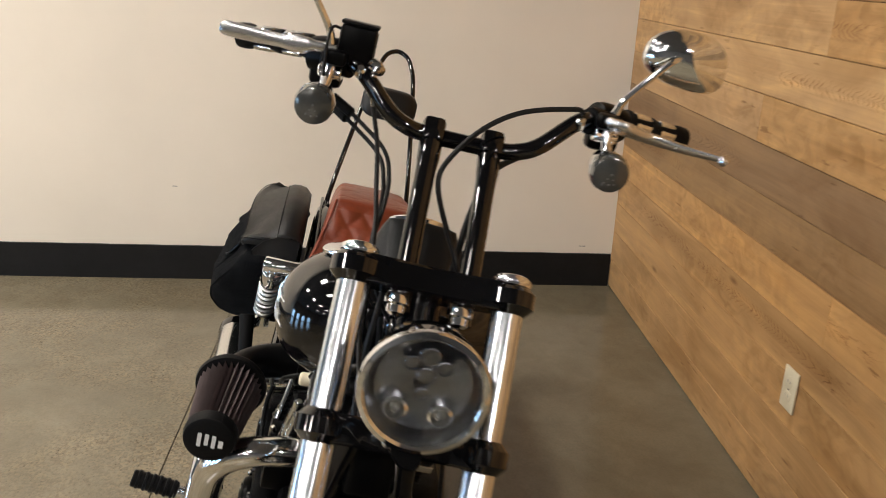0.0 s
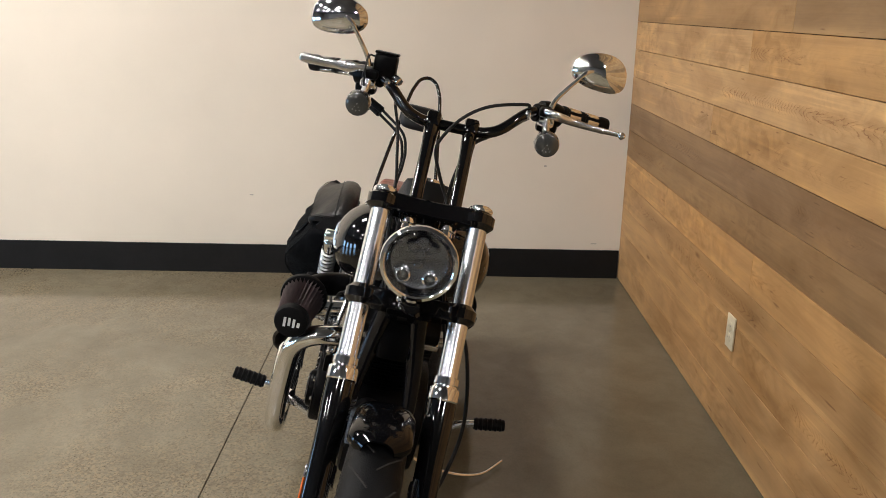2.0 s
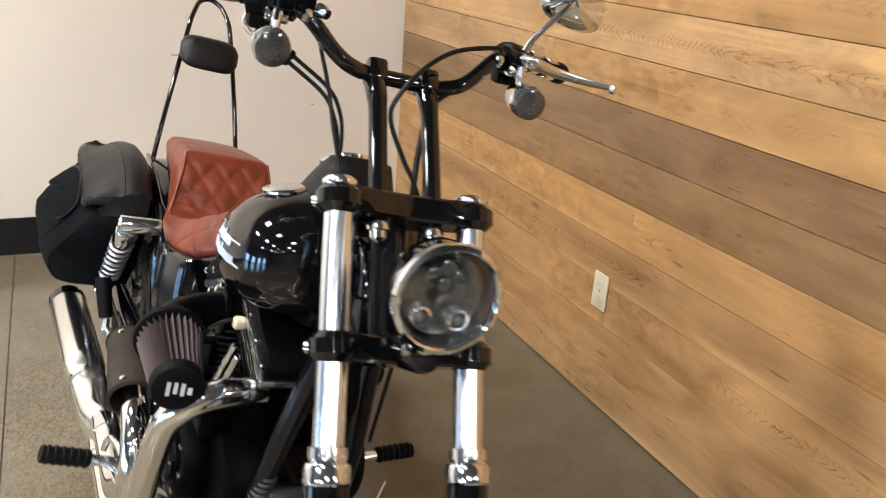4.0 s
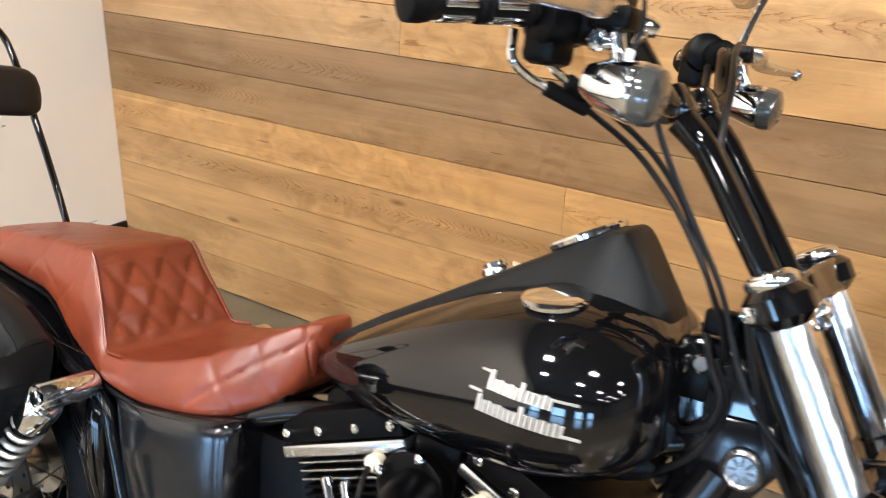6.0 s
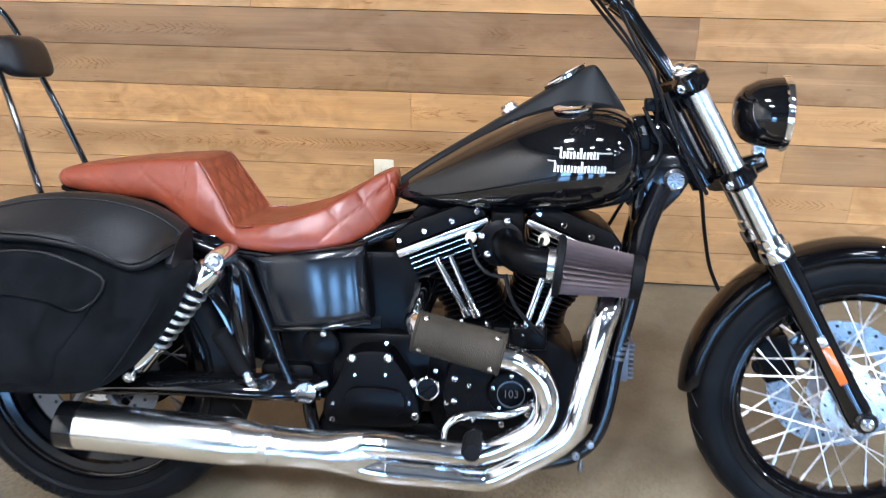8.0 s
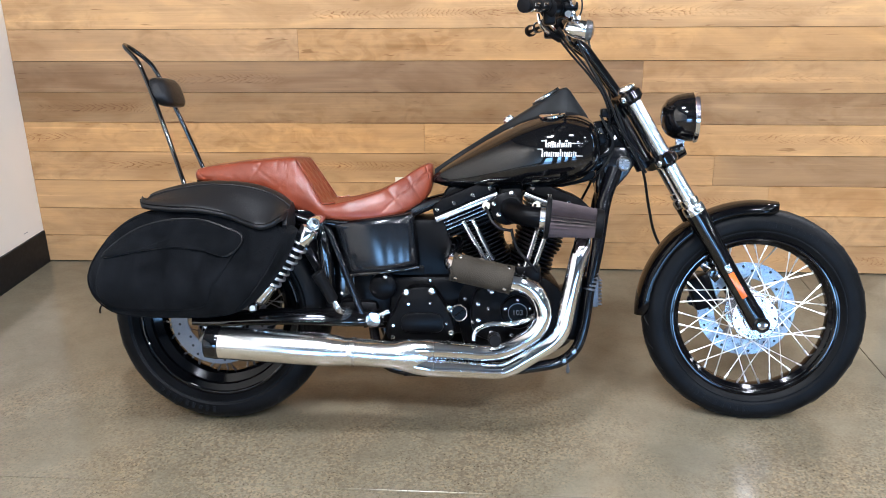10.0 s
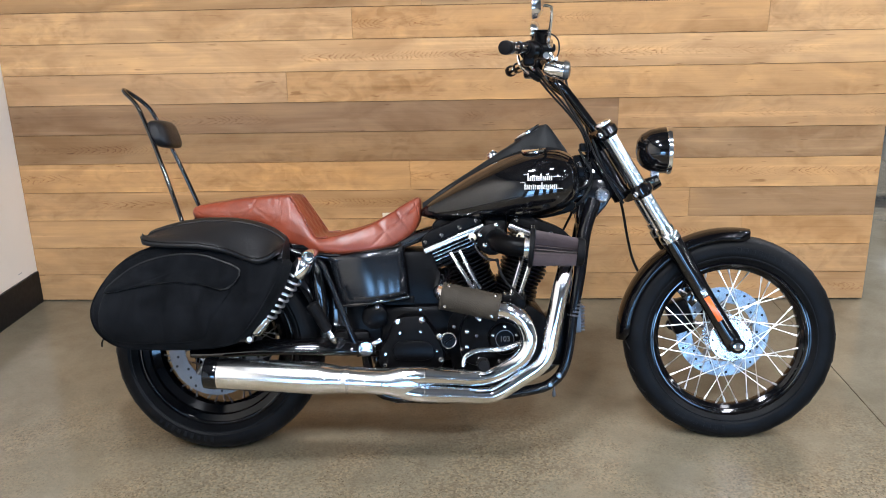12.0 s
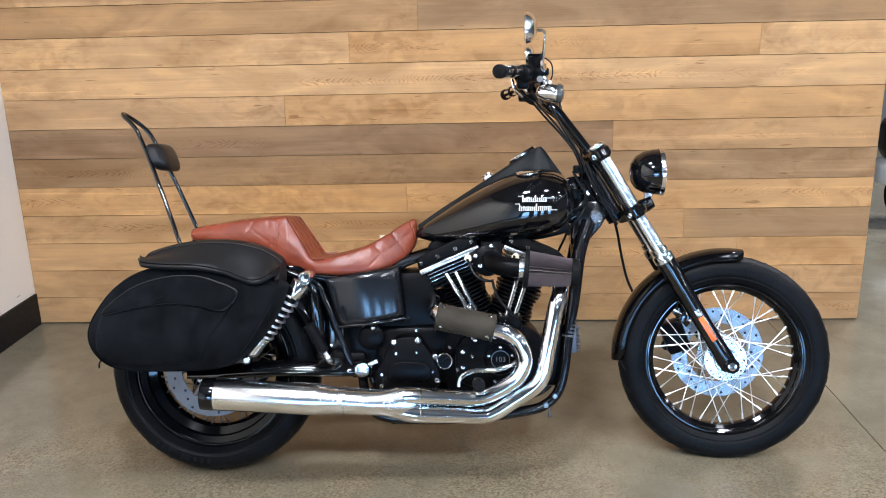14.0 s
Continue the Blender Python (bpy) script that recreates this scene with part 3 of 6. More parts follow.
    for s in (-1, 1):
        part("rim_bead", lathe([(rim_r - 0.003 + 0.0042 * math.cos(t), s * half * 0.66 + 0.0042 * math.sin(t)) for t in (2 * math.pi * q / 10 for q in range(11))], c, ax, seg=96, caps=False), M_GLOSS, wheel, "", m)
        # raised lettering on the sidewall as plain bars
        for a0 in (0.9, 0.9 + math.pi) if s < 0 else ():
            for k in range(9):
                a = a0 + 0.075 * k
                bl = block(0, 0, 0, 0.010, 0.0022, 0.017 if k % 3 else 0.012, 0.0006, seg=1)
                rr = rim_r + 0.044
                bl.transform(Matrix.Translation(c + Vector((rr * math.cos(a), s * half * 0.985, rr * math.sin(a)))) @ Matrix.Rotation(math.pi / 2 - a, 4, "Y"))
                part("sidewall_bar", bl, M_TYRE, wheel, "", m)
    # spokes
    n = 40
    for k in range(n):
        s = -1 if k % 2 else 1
        turn = 1 if (k // 2) % 2 else -1
        a = 2 * math.pi * k / n
        p0 = Vector((0.070 * math.cos(a - turn * 0.9), s * (hub_w - 0.004), 0.070 * math.sin(a - turn * 0.9)))
        p1 = Vector(((rim_r - deep + 0.004) * math.cos(a), s * 0.008, (rim_r - deep + 0.004) * math.sin(a)))
        b = rod(p0, p1, 0.0018, seg=6, edge=0.0003)
        rod(p1 + (p0 - p1).normalized() * 0.022, p1, 0.0034, b, 6, edge=0.0005)
        b.transform(Matrix.Translation(c))
        part("spoke", b, M_SPRING if steel is M_STEEL else M_STEEL_DULL, wheel, "", m)
    # brake disc with drilled ring
    d = lathe([(disc_r * 0.66, -0.0025), (disc_r, -0.0025), (disc_r, 0.0025), (disc_r * 0.66, 0.0025), (disc_r * 0.66, -0.0025)], c + Vector((0, disc_y, 0)), ax, seg=72, caps=False)
    part("brake_disc", d, steel, wheel, "drilled steel brake disc", m)
    for k in range(30):
        a = 2 * math.pi * k / 30
        rr = disc_r * (0.74, 0.83, 0.92)[k % 3]
        hp = c + Vector((rr * math.cos(a), disc_y - 0.0029, rr * math.sin(a)))
        part("vent_hole", lathe([(0.0042, 0), (0.0042, 0.0058)], hp, (0, 1, 0), seg=10), M_DARK, wheel, "", m)
    for k in range(5):
        a = 2 * math.pi * k / 5 + 0.3
        p = Vector((math.cos(a), 0, math.sin(a)))
        sp = rod(c + p * 0.05 + Vector((0, disc_y * 0.9, 0)), c + p * disc_r * 0.69 + Vector((0, disc_y, 0)), 0.011, None, 8, 0.008)
        part("disc_carrier", sp, steel, wheel, "", m)
    return wheel


FRONT = (1.628, 0, 0.318)
REAR = (0.002, -0.040, 0.323)
make_wheel("front_wheel", FRONT, 0.330, 0.054, 0.243, 0.024, 0.072, 0.149, STEER, "spoked front wheel with black rim", 26, M_STEEL)
make_wheel("rear_wheel", REAR, 0.333, 0.086, 0.245, 0.056, -0.070, 0.148, None, "spoked rear wheel with black rim", 24, M_STEEL_DULL)


# fork, clamps, fender
def fork_at(s, y=0.0):
    return FORK_TOP + FORK * s + Vector((0, y, 0))


def fork_leg(s):
    y = 0.105 * s
    leg = part("fork_slider", lathe([(0.024, 0), (0.030, 0.006), (0.0305, 0.05), (0.027, 0.12), (0.0265, 0.33), (0.029, 0.36), (0.027, 0.395), (0.02, 0.40)], fork_at(0.405, y), FORK), M_GLOSS, bike, "gloss black fork slider", STEER)
    part("fork_tube", rod(fork_at(0.0, y), fork_at(0.42, y), 0.0218, seg=28), M_TUBE, leg, "polished fork tube", STEER)
    part("fork_cap", lathe([(0.0225, 0.010), (0.0265, 0.002), (0.0270, -0.003), (0.0255, -0.006), (0.0225, -0.007), (0.0215, -0.009), (0.018, -0.0105), (0.001, -0.011)], fork_at(0.0, y), FORK, seg=24), M_CHROME, leg, "chrome fork cap", STEER)
    part("dust_collar", lathe([(0.0225, -0.042), (0.0265, -0.040), (0.0270, -0.026), (0.0255, -0.024), (0.0255, -0.021), (0.0300, -0.019), (0.0320, -0.014), (0.0322, 0.006), (0.0300, 0.009)], fork_at(0.405, y), FORK, seg=24), M_CHROME, leg, "chrome dust collar", STEER)
    ax = Vector(FRONT) + Vector((0, y + 0.012 * s, 0))
    part("axle_nut", lathe([(0.023, 0), (0.023, 0.02), (0.019, 0.024), (0.012, 0.024), (0.012, 0.018), (0.001, 0.018)], ax, (0, s, 0), seg=20), M_GLOSS, leg, "", STEER)
    part("axle_end", lathe([(0.013, 0.018), (0.013, 0.026), (0.008, 0.027), (0.008, 0.022)], ax, (0, s, 0), seg=16), M_CHROME, leg, "", STEER)


both(fork_leg)
a = fork_at(0.655, -0.1325)
refl = block(0, 0, 0, 0.085, 0.004, 0.017, 0.0015)
refl.transform(Matrix.Translation(a) @ Matrix.Rotation(math.atan2(0.8616, 0.5075), 4, "Y"))
part("reflector", refl, M_ORANGE, bike, "amber side reflector", STEER)
a = fork_at(0.598, -0.1325)
refl = block(0, 0, 0, 0.024, 0.004, 0.017, 0.0015)
refl.transform(Matrix.Translation(a) @ Matrix.Rotation(math.atan2(0.8616, 0.5075), 4, "Y"))
part("reflector_plate", refl, M_ALU, bike, "bare metal reflector plate", STEER)


def clamp(name, s, thick, back):
    """A triple clamp: two bosses joined by a waisted bridge."""
    bm = bmesh.new()
    top = fork_at(s)
    for y in (-0.105, 0.105):
        rod(fork_at(s - thick / 2, y), fork_at(s + thick / 2, y), 0.0345, bm, 32, edge=0.011)
    nrm = Vector((0.8616, 0, 0.5075))
    rings = []
    for k in range(13):
        y = -0.105 + 0.21 * k / 12
        w = 0.030 + 0.006 * math.cos(math.pi * y / 0.105)
        off = -back * (0.5 + 0.5 * math.cos(math.pi * y / 0.105))
        ctr = top + Vector((0, y, 0)) + nrm * off
        ring = [ctr + nrm * (w * u) + FORK * (thick * 0.46 * v) for u, v in ((-1, -0.8), (-0.9, -1), (0.9, -1), (1, -0.8), (1, 0.8), (0.9, 1), (-0.9, 1), (-1, 0.8))]
        rings.append(ring)
    loft(rings, bm)
    ob = part(name, bm, M_GLOSS, bike, "gloss black fork clamp", STEER)
    for y in (-0.105, 0.105):
        d = -nrm + Vector((0, math.copysign(1.2, y), 0))
        part("clamp_bolt", lathe([(0.009, 0), (0.009, 0.009), (0.006, 0.011), (0.004, 0.008)], fork_at(s, y) + d.normalized() * 0.030, d, seg=14), M_CHROME, ob, "", STEER)
    return ob


top_clamp = clamp("top_clamp", 0.023, 0.042, 0.018)
clamp("lower_clamp", 0.232, 0.042, 0.02)
for y in (-0.043, 0.043):
    part("riser_bolt", lathe([(0.016, 0.0), (0.018, 0.006), (0.018, 0.014), (0.013, 0.016), (0.013, 0.026), (0.008, 0.03)], fork_at(0.045, y) - Vector((0.8616, 0, 0.5075)) * 0.006, FORK, seg=16), M_CHROME, top_clamp, "", STEER)
part("steering_stem", rod(STEER_AT + FORK * 0.03, STEER_AT + FORK * 0.235, 0.030, seg=24), M_FRAME, bike, "black steering head", None)


def fender(name, centre, R, a0, a1, half, mt, m, drop=0.03, n=40, label=""):
    """A mudguard: an arc with a rounded cross-section and a rolled rim."""
    c = Vector(centre)
    rings = []
    sec = []
    for k in range(17):
        t = math.pi * (k / 16 - 0.5)
        sec.append((half * math.sin(t), drop * (math.cos(t) ** 0.7 - 1)))
    inner = [(y * 0.965, r - 0.004) for y, r in reversed(sec)]
    for i in range(n + 1):
        a = radians(a0 + (a1 - a0) * i / n)
        e = min(1, min(i, n - i) / 3 + 0.25) ** 0.5
        d = Vector((math.cos(a), 0, math.sin(a)))
        rings.append([c + d * (R + r) + Vector((0, y * e, 0)) for y, r in sec + inner])
    return part(name, loft(rings), mt, bike, label, m)


ff = fender("front_fender", FRONT, 0.353, 80, 181, 0.060, M_RIM, STEER, 0.032, label="gloss black front mudguard")
for s in (-1, 1):
    part("fender_bracket", prism([(1.515, 0.50), (1.545, 0.475), (1.50, 0.43), (1.475, 0.46)], s * 0.074, s * 0.082, 0.002), M_GLOSS, ff, "", STEER)
    for p in ((1.505, 0.475), (1.513, 0.452)):
        part("fender_bolt", lathe([(0.007, 0), (0.007, 0.004), (0.004, 0.006)], (p[0], s * 0.082, p[1]), (0, s, 0), seg=12), M_CHROME, ff, "", STEER)
part("rear_fender", loft([[Vector(REAR) + Vector((math.cos(a), 0, math.sin(a))) * (0.385 + r) + Vector((0, y, 0)) for y, r in
     [(0.098 * math.sin(t), 0.05 * (math.cos(t) ** 0.6 - 1)) for t in (math.pi * (k / 16 - 0.5) for k in range(17))] +
     [(0.094 * math.sin(-t), 0.05 * (math.cos(t) ** 0.6 - 1) - 0.004) for t in (math.pi * (k / 16 - 0.5) for k in range(17))]]
     for a in (radians(20 + 150 * i / 44) for i in range(45))]), M_GLOSS, bike, "gloss black rear mudguard")

# brake caliper and hose at the front
cal = block(0, 0, 0, 0.075, 0.055, 0.11, 0.012)
cal.transform(Matrix.Translation((1.492, 0.085, 0.37)) @ Matrix.Rotation(radians(-20), 4, "Y"))
rod((1.47, 0.10, 0.335), (1.47, 0.118, 0.335), 0.018, cal)
rod((1.50, 0.10, 0.40), (1.50, 0.118, 0.40), 0.018, cal)
part("front_caliper", cal, M_SATIN, bike, "black front brake caliper", STEER)
part("brake_hose", tube([(1.29, 0.10, 0.78), (1.31, 0.135, 0.72), (1.33, 0.16, 0.62), (1.355, 0.165, 0.53), (1.41, 0.14, 0.44), (1.47, 0.11, 0.41)], 0.0045, seg=8), M_CABLE, bike, "black brake hose", STEER)

# headlamp
HL = Vector((1.433, 0, 0.918))
hd = Vector((1, 0, 0.0))
lamp = part("headlamp", lathe([(0.006, -0.098), (0.03, -0.094), (0.052, -0.080), (0.066, -0.055), (0.072, -0.025), (0.0735, 0.0), (0.072, 0.002), (0.066, -0.004), (0.05, -0.03), (0.001, -0.034)], HL, hd, seg=48), M_GLOSS, bike, "black bullet headlamp with chrome rim", STEER)
part("lamp_rim", lathe([(0.0735, -0.007), (0.0765, -0.005), (0.0780, 0.001), (0.0760, 0.007), (0.0700, 0.009), (0.067, 0.006), (0.066, -0.002)], HL, hd, seg=48, caps=False), M_CHROME, lamp, "chrome lamp rim", STEER)
lens = part("lens", lathe([(0.0665, 0.004), (0.05, 0.012), (0.028, 0.0165), (0.001, 0.018), (0.001, 0.016), (0.028, 0.0145), (0.05, 0.010), (0.0655, 0.002), (0.0665, 0.004)], HL, hd, seg=40, caps=False), M_GLASS, lamp, "clear lamp glass", STEER)
lens.visible_shadow = False
for dy, dz, r in ((-0.027, -0.032, 0.0115), (0.027, -0.032, 0.0115)):
    o = HL + Vector((-0.022, dy, dz))
    part("projector", lathe([(r + 0.004, -0.01), (r + 0.004, 0.012), (r, 0.014), (r * 0.8, 0.006), (r * 0.75, 0.004)], o, hd, seg=20), M_CHROME, lamp, "", STEER)
    part("projector_lens", lathe([(r * 0.75, 0.004), (r * 0.6, 0.010), (r * 0.3, 0.013), (0.001, 0.014)], o, hd, seg=16), M_LENS, lamp, "", STEER)
for dy, dz, r in ((0.0, 0.036, 0.012), (-0.019, 0.026, 0.008), (0.019, 0.026, 0.008), (0.0, 0.012, 0.010), (0.0, -0.010, 0.007)):
    o = HL + Vector((-0.021, dy, dz))
    part("reflector_cell", lathe([(r, 0.004), (r + 0.0015, 0.006), (r, 0.007), (r * 0.85, 0.002), (r * 0.5, -0.003), (0.001, -0.004)], o, hd, seg=18), M_BOWL, lamp, "", STEER)
part("reflector_bowl", lathe([(0.0668, 0.003), (0.0655, -0.004), (0.058, -0.018), (0.04, -0.026), (0.001, -0.028)], HL, hd, seg=32, caps=False), M_BOWL, lamp, "", STEER)
hb = block(1.394, 0, 0.838, 0.026, 0.022, 0.05, 0.004)
part("lamp_bracket", hb, M_ALU, lamp, "", STEER)
part("bracket_arm", tube([(1.315, 0, 0.790), (1.350, 0, 0.800), (1.385, 0, 0.812), (1.408, 0, 0.824)], [0.022, 0.020, 0.019, 0.016], seg=14, flat=1.5), M_GLOSS, lamp, "", STEER)
part("bracket_bolt", lathe([(0.008, 0), (0.008, 0.014), (0.005, 0.018)], (1.396, -0.012, 0.826), (0, -1, 0), seg=12), M_CHROME, lamp, "", STEER)


# handlebar with risers
def riser(s):
    y = 0.044 * s
    r = part("bar_riser", tube([(1.245, y * 0.95, 0.932), (1.20, y, 0.994), (1.125, y, 1.094), (1.105, y, 1.116), (1.082, y, 1.134)], [0.0145, 0.0145, 0.0145, 0.0165, 0.0175], seg=20, steps=5), M_GLOSS, bike, "gloss black pullback bar riser", BARS)
    part("riser_clamp", block(1.070, y, 1.150, 0.040, 0.034, 0.038, 0.008, m=Matrix.Rotation(radians(-35), 4, "Y")), M_GLOSS, r, "", BARS)


both(riser)
bar_pts = [(0.948, -0.333, 1.213), (0.985, -0.255, 1.219), (1.03, -0.2, 1.216), (1.052, -0.165, 1.212), (1.074, -0.115, 1.168), (1.077, -0.085, 1.152), (1.072, -0.05, 1.146)]
bar_pts = bar_pts + [(x, -y, z) for x, y, z in reversed(bar_pts)]
part("handlebar", tube(bar_pts, 0.0127, seg=16), M_GLOSS, bike, "gloss black handlebar", BARS)


def bar_end(s):
    def P(x, y, z):
        return (x, y * s, z)
    g0, g1 = Vector(P(0.990, 0.245, 1.222)), Vector(P(0.932, 0.365, 1.209))
    d = (g1 - g0).normalized()
    grip = part("grip", lathe([(0.0155, 0), (0.019, 0.003), (0.019, 0.010), (0.0165, 0.012), (0.0165, 0.050), (0.0185, 0.052), (0.0185, 0.060), (0.0165, 0.062), (0.0165, 0.106), (0.0185, 0.109), (0.020, 0.118), (0.0195, 0.131), (0.016, 0.133)], g0, d, seg=28), M_RUBBER, bike, "black rubber grip with chrome strips", BARS)
    for k in range(6):
        a = math.pi * 2 * k / 6
        m = axis_matrix(g0, d) @ Matrix.Rotation(a, 4, "Z")
        for z0 in (0.031, 0.084):
            part("grip_strip", block(0, 0, 0, 0.005, 0.010, 0.032, 0.0012, None, m @ Matrix.Translation((0.0165, 0, z0))), M_CHROME, grip, "", BARS)
    sw_ = lathe([(0.014, -0.034), (0.025, -0.029), (0.028, -0.018), (0.0285, 0.012), (0.026, 0.024), (0.016, 0.028)], Vector(P(1.006, 0.219, 1.216)), d, seg=20)
    merge(sw_, block(1.0, 0.217 * s, 1.193, 0.036, 0.050, 0.044, 0.009))
    sw = part("switch_housing", sw_, M_SATIN, bike, "black handlebar switch housing", BARS)
    part("switch_button", block(0.984, 0.205 * s, 1.20, 0.008, 0.012, 0.009, 0.002), M_RUBBER, sw, "", BARS)
    perch = part("lever_perch", rod(P(1.043, 0.18, 1.216), P(1.02, 0.218, 1.214), 0.021, seg=20), M_SATIN, bike, "black lever perch", BARS)
    merge_b = block(1.058, 0.205 * s, 1.222, 0.04, 0.035, 0.022, 0.006)
    part("perch_block", merge_b, M_SATIN, perch, "", BARS)
    part("perch_bolt", lathe([(0.008, 0), (0.008, 0.012), (0.005, 0.016)], P(1.06, 0.165, 1.205), (0.5, 0, 0.6), seg=12), M_CHROME, perch, "", BARS)
    if s < 0:
        BLADE = ((1.060, 0.205, 1.232, 0.0070, 0.007), (1.062, 0.222, 1.232, 0.0075, 0.007), (1.063, 0.236, 1.231, 0.0075, 0.007), (1.063, 0.247, 1.229, 0.0120, 0.007), (1.061, 0.265, 1.228, 0.0125, 0.0065), (1.058, 0.283, 1.227, 0.0095, 0.006), (1.056, 0.310, 1.226, 0.0100, 0.0055), (1.055, 0.345, 1.226, 0.0110, 0.0055), (1.054, 0.364, 1.226, 0.0105, 0.005), (1.054, 0.372, 1.226, 0.0060, 0.003))
        part("brake_lever", loft([[Vector((x + dx, y * s, z + dz)) for dx, dz in oval(16, t_, h_, 3.0)] for x, y, z, h_, t_ in smooth_rows(BLADE, 29)]), M_ALU, perch, "polished flat brake lever", BARS)
    else:
        part("clutch_lever", tube([P(1.068, 0.200, 1.222), P(1.078, 0.225, 1.220), P(1.070, 0.27, 1.214), P(1.078, 0.32, 1.211), P(1.092, 0.370, 1.211)], [0.012, 0.013, 0.0105, 0.0085, 0.0065], seg=12, flat=0.75), M_ALU, perch, "polished clutch lever with ball end", BARS)
        part("lever_ball", lathe([(0.001, -0.009), (0.006, -0.0065), (0.009, 0), (0.006, 0.0065), (0.001, 0.009)], P(1.096, 0.377, 1.210), d, seg=16), M_ALU, perch, "", BARS)
    # mirror
    st = part("mirror", tube([P(1.056, 0.213, 1.236), P(1.060, 0.222, 1.262), P(1.066, 0.262, 1.318), P(1.060, 0.276, 1.330), P(1.035, 0.288, 1.333)], [0.0065, 0.0055, 0.0045, 0.0045, 0.005], seg=10), M_CHROME, bike, "chrome teardrop mirror on a bent stem", BARS)
    c = Vector(P(1.010, 0.305, 1.334))
    rings = []
    for k in range(9):
        u = k / 8
        f = max(0.04, (1 - u ** 2.6)) ** 0.5
        rings.append([c + Vector((0.034 * u, y * s, z)) for y, z in
                      [((0.066 * f) * math.copysign(abs(math.cos(t)) ** 0.82, math.cos(t)) * (1 - 0.12 * math.sin(t)) - 0.006 * u, (0.043 * f) * math.copysign(abs(math.sin(t)) ** 0.85, math.sin(t)) * (1 + 0.14 * math.cos(t)) - 0.004 * math.cos(t)) for t in (2 * math.pi * q / 28 for q in range(28))]])
    part("mirror_shell", loft(rings), M_CHROME, st, "chrome mirror shell", BARS)
    part("mirror_glass", loft([[c + Vector((-0.002 - 0.001 * e, y * s, z)) for y, z in
         [(0.062 * math.copysign(abs(math.cos(t)) ** 0.82, math.cos(t)) * (1 - 0.12 * math.sin(t)), 0.039 * math.copysign(abs(math.sin(t)) ** 0.85, math.sin(t)) * (1 + 0.14 * math.cos(t)) - 0.004 * math.cos(t)) for t in (2 * math.pi * q / 28 for q in range(28))]] for e in (0, 1)]), M_MIRROR, st, "mirror glass", BARS)
    # turn signal
    t0 = Vector(P(1.099, 0.217, 1.157))
    sig = part("turn_signal", lathe([(0.004, -0.060), (0.016, -0.054), (0.0245, -0.035), (0.0283, -0.010), (0.0292, -0.004), (0.0283, 0.0)], t0, (1, 0, -0.12), seg=28), M_CHROME, bike, "chrome bullet turn signal with smoked lens", BARS)
    part("signal_lens", lathe([(0.0283, 0), (0.0287, 0.008), (0.026, 0.017), (0.016, 0.022), (0.001, 0.023)], t0, (1, 0, -0.12), seg=28), M_LENS, sig, "smoked round lens", BARS)
    dots = bmesh.new()
    for k in range(19):
        rr, aa = ((0, 0) if k == 0 else (0.008, k) if k < 7 else (0.0155, k * 0.5))
        lathe([(0.0021, 0), (0.0019, 0.0012), (0.0008, 0.0018)], t0 + Vector((0.0222 - 26 * rr * rr * (1.0 if rr < 0.012 else 0.45), rr * math.cos(aa * math.pi / 3), rr * math.sin(aa * math.pi / 3))), (1, 0, -0.12), dots, 7)
    part("signal_diodes", dots, M_STEEL_DULL, sig, "pale diode dots", BARS)
    part("signal_stalk", tube([P(1.062, 0.208, 1.208), P(1.068, 0.21, 1.190), P(1.075, 0.213, 1.178)], 0.008, seg=12, steps=3), M_CHROME, sig, "", BARS)
    part("signal_clamp", rod(P(1.055, 0.19, 1.20), P(1.05, 0.225, 1.20), 0.011, seg=12), M_CHROME, sig, "", BARS)


both(bar_end)
res = block(1.036, -0.178, 1.242, 0.040, 0.054, 0.058, 0.007)
mc = part("master_cylinder", res, M_SATIN, bike, "black brake fluid reservoir", BARS)
part("reservoir_lid", block(1.036, -0.178, 1.2735, 0.041, 0.055, 0.006, 0.0025), M_SATIN, mc, "", BARS)
part("banjo_bolt", lathe([(0.011, 0), (0.011, 0.012), (0.008, 0.02)], (1.056, -0.148, 1.223), (0.7, 0.5, -0.2), seg=14), M_CHROME, mc, "", BARS)
part("hose_ferrule", rod((1.061, -0.146, 1.212), (1.073, -0.136, 1.166), 0.0052, seg=12, r2=0.0042), M_CHROME, mc, "chrome hose ferrule", BARS)


def cable(name, pts, r, label, m=None, mt=None):
    return part(name, tube(pts, r, seg=8), mt or M_CABLE, bike, label, m)


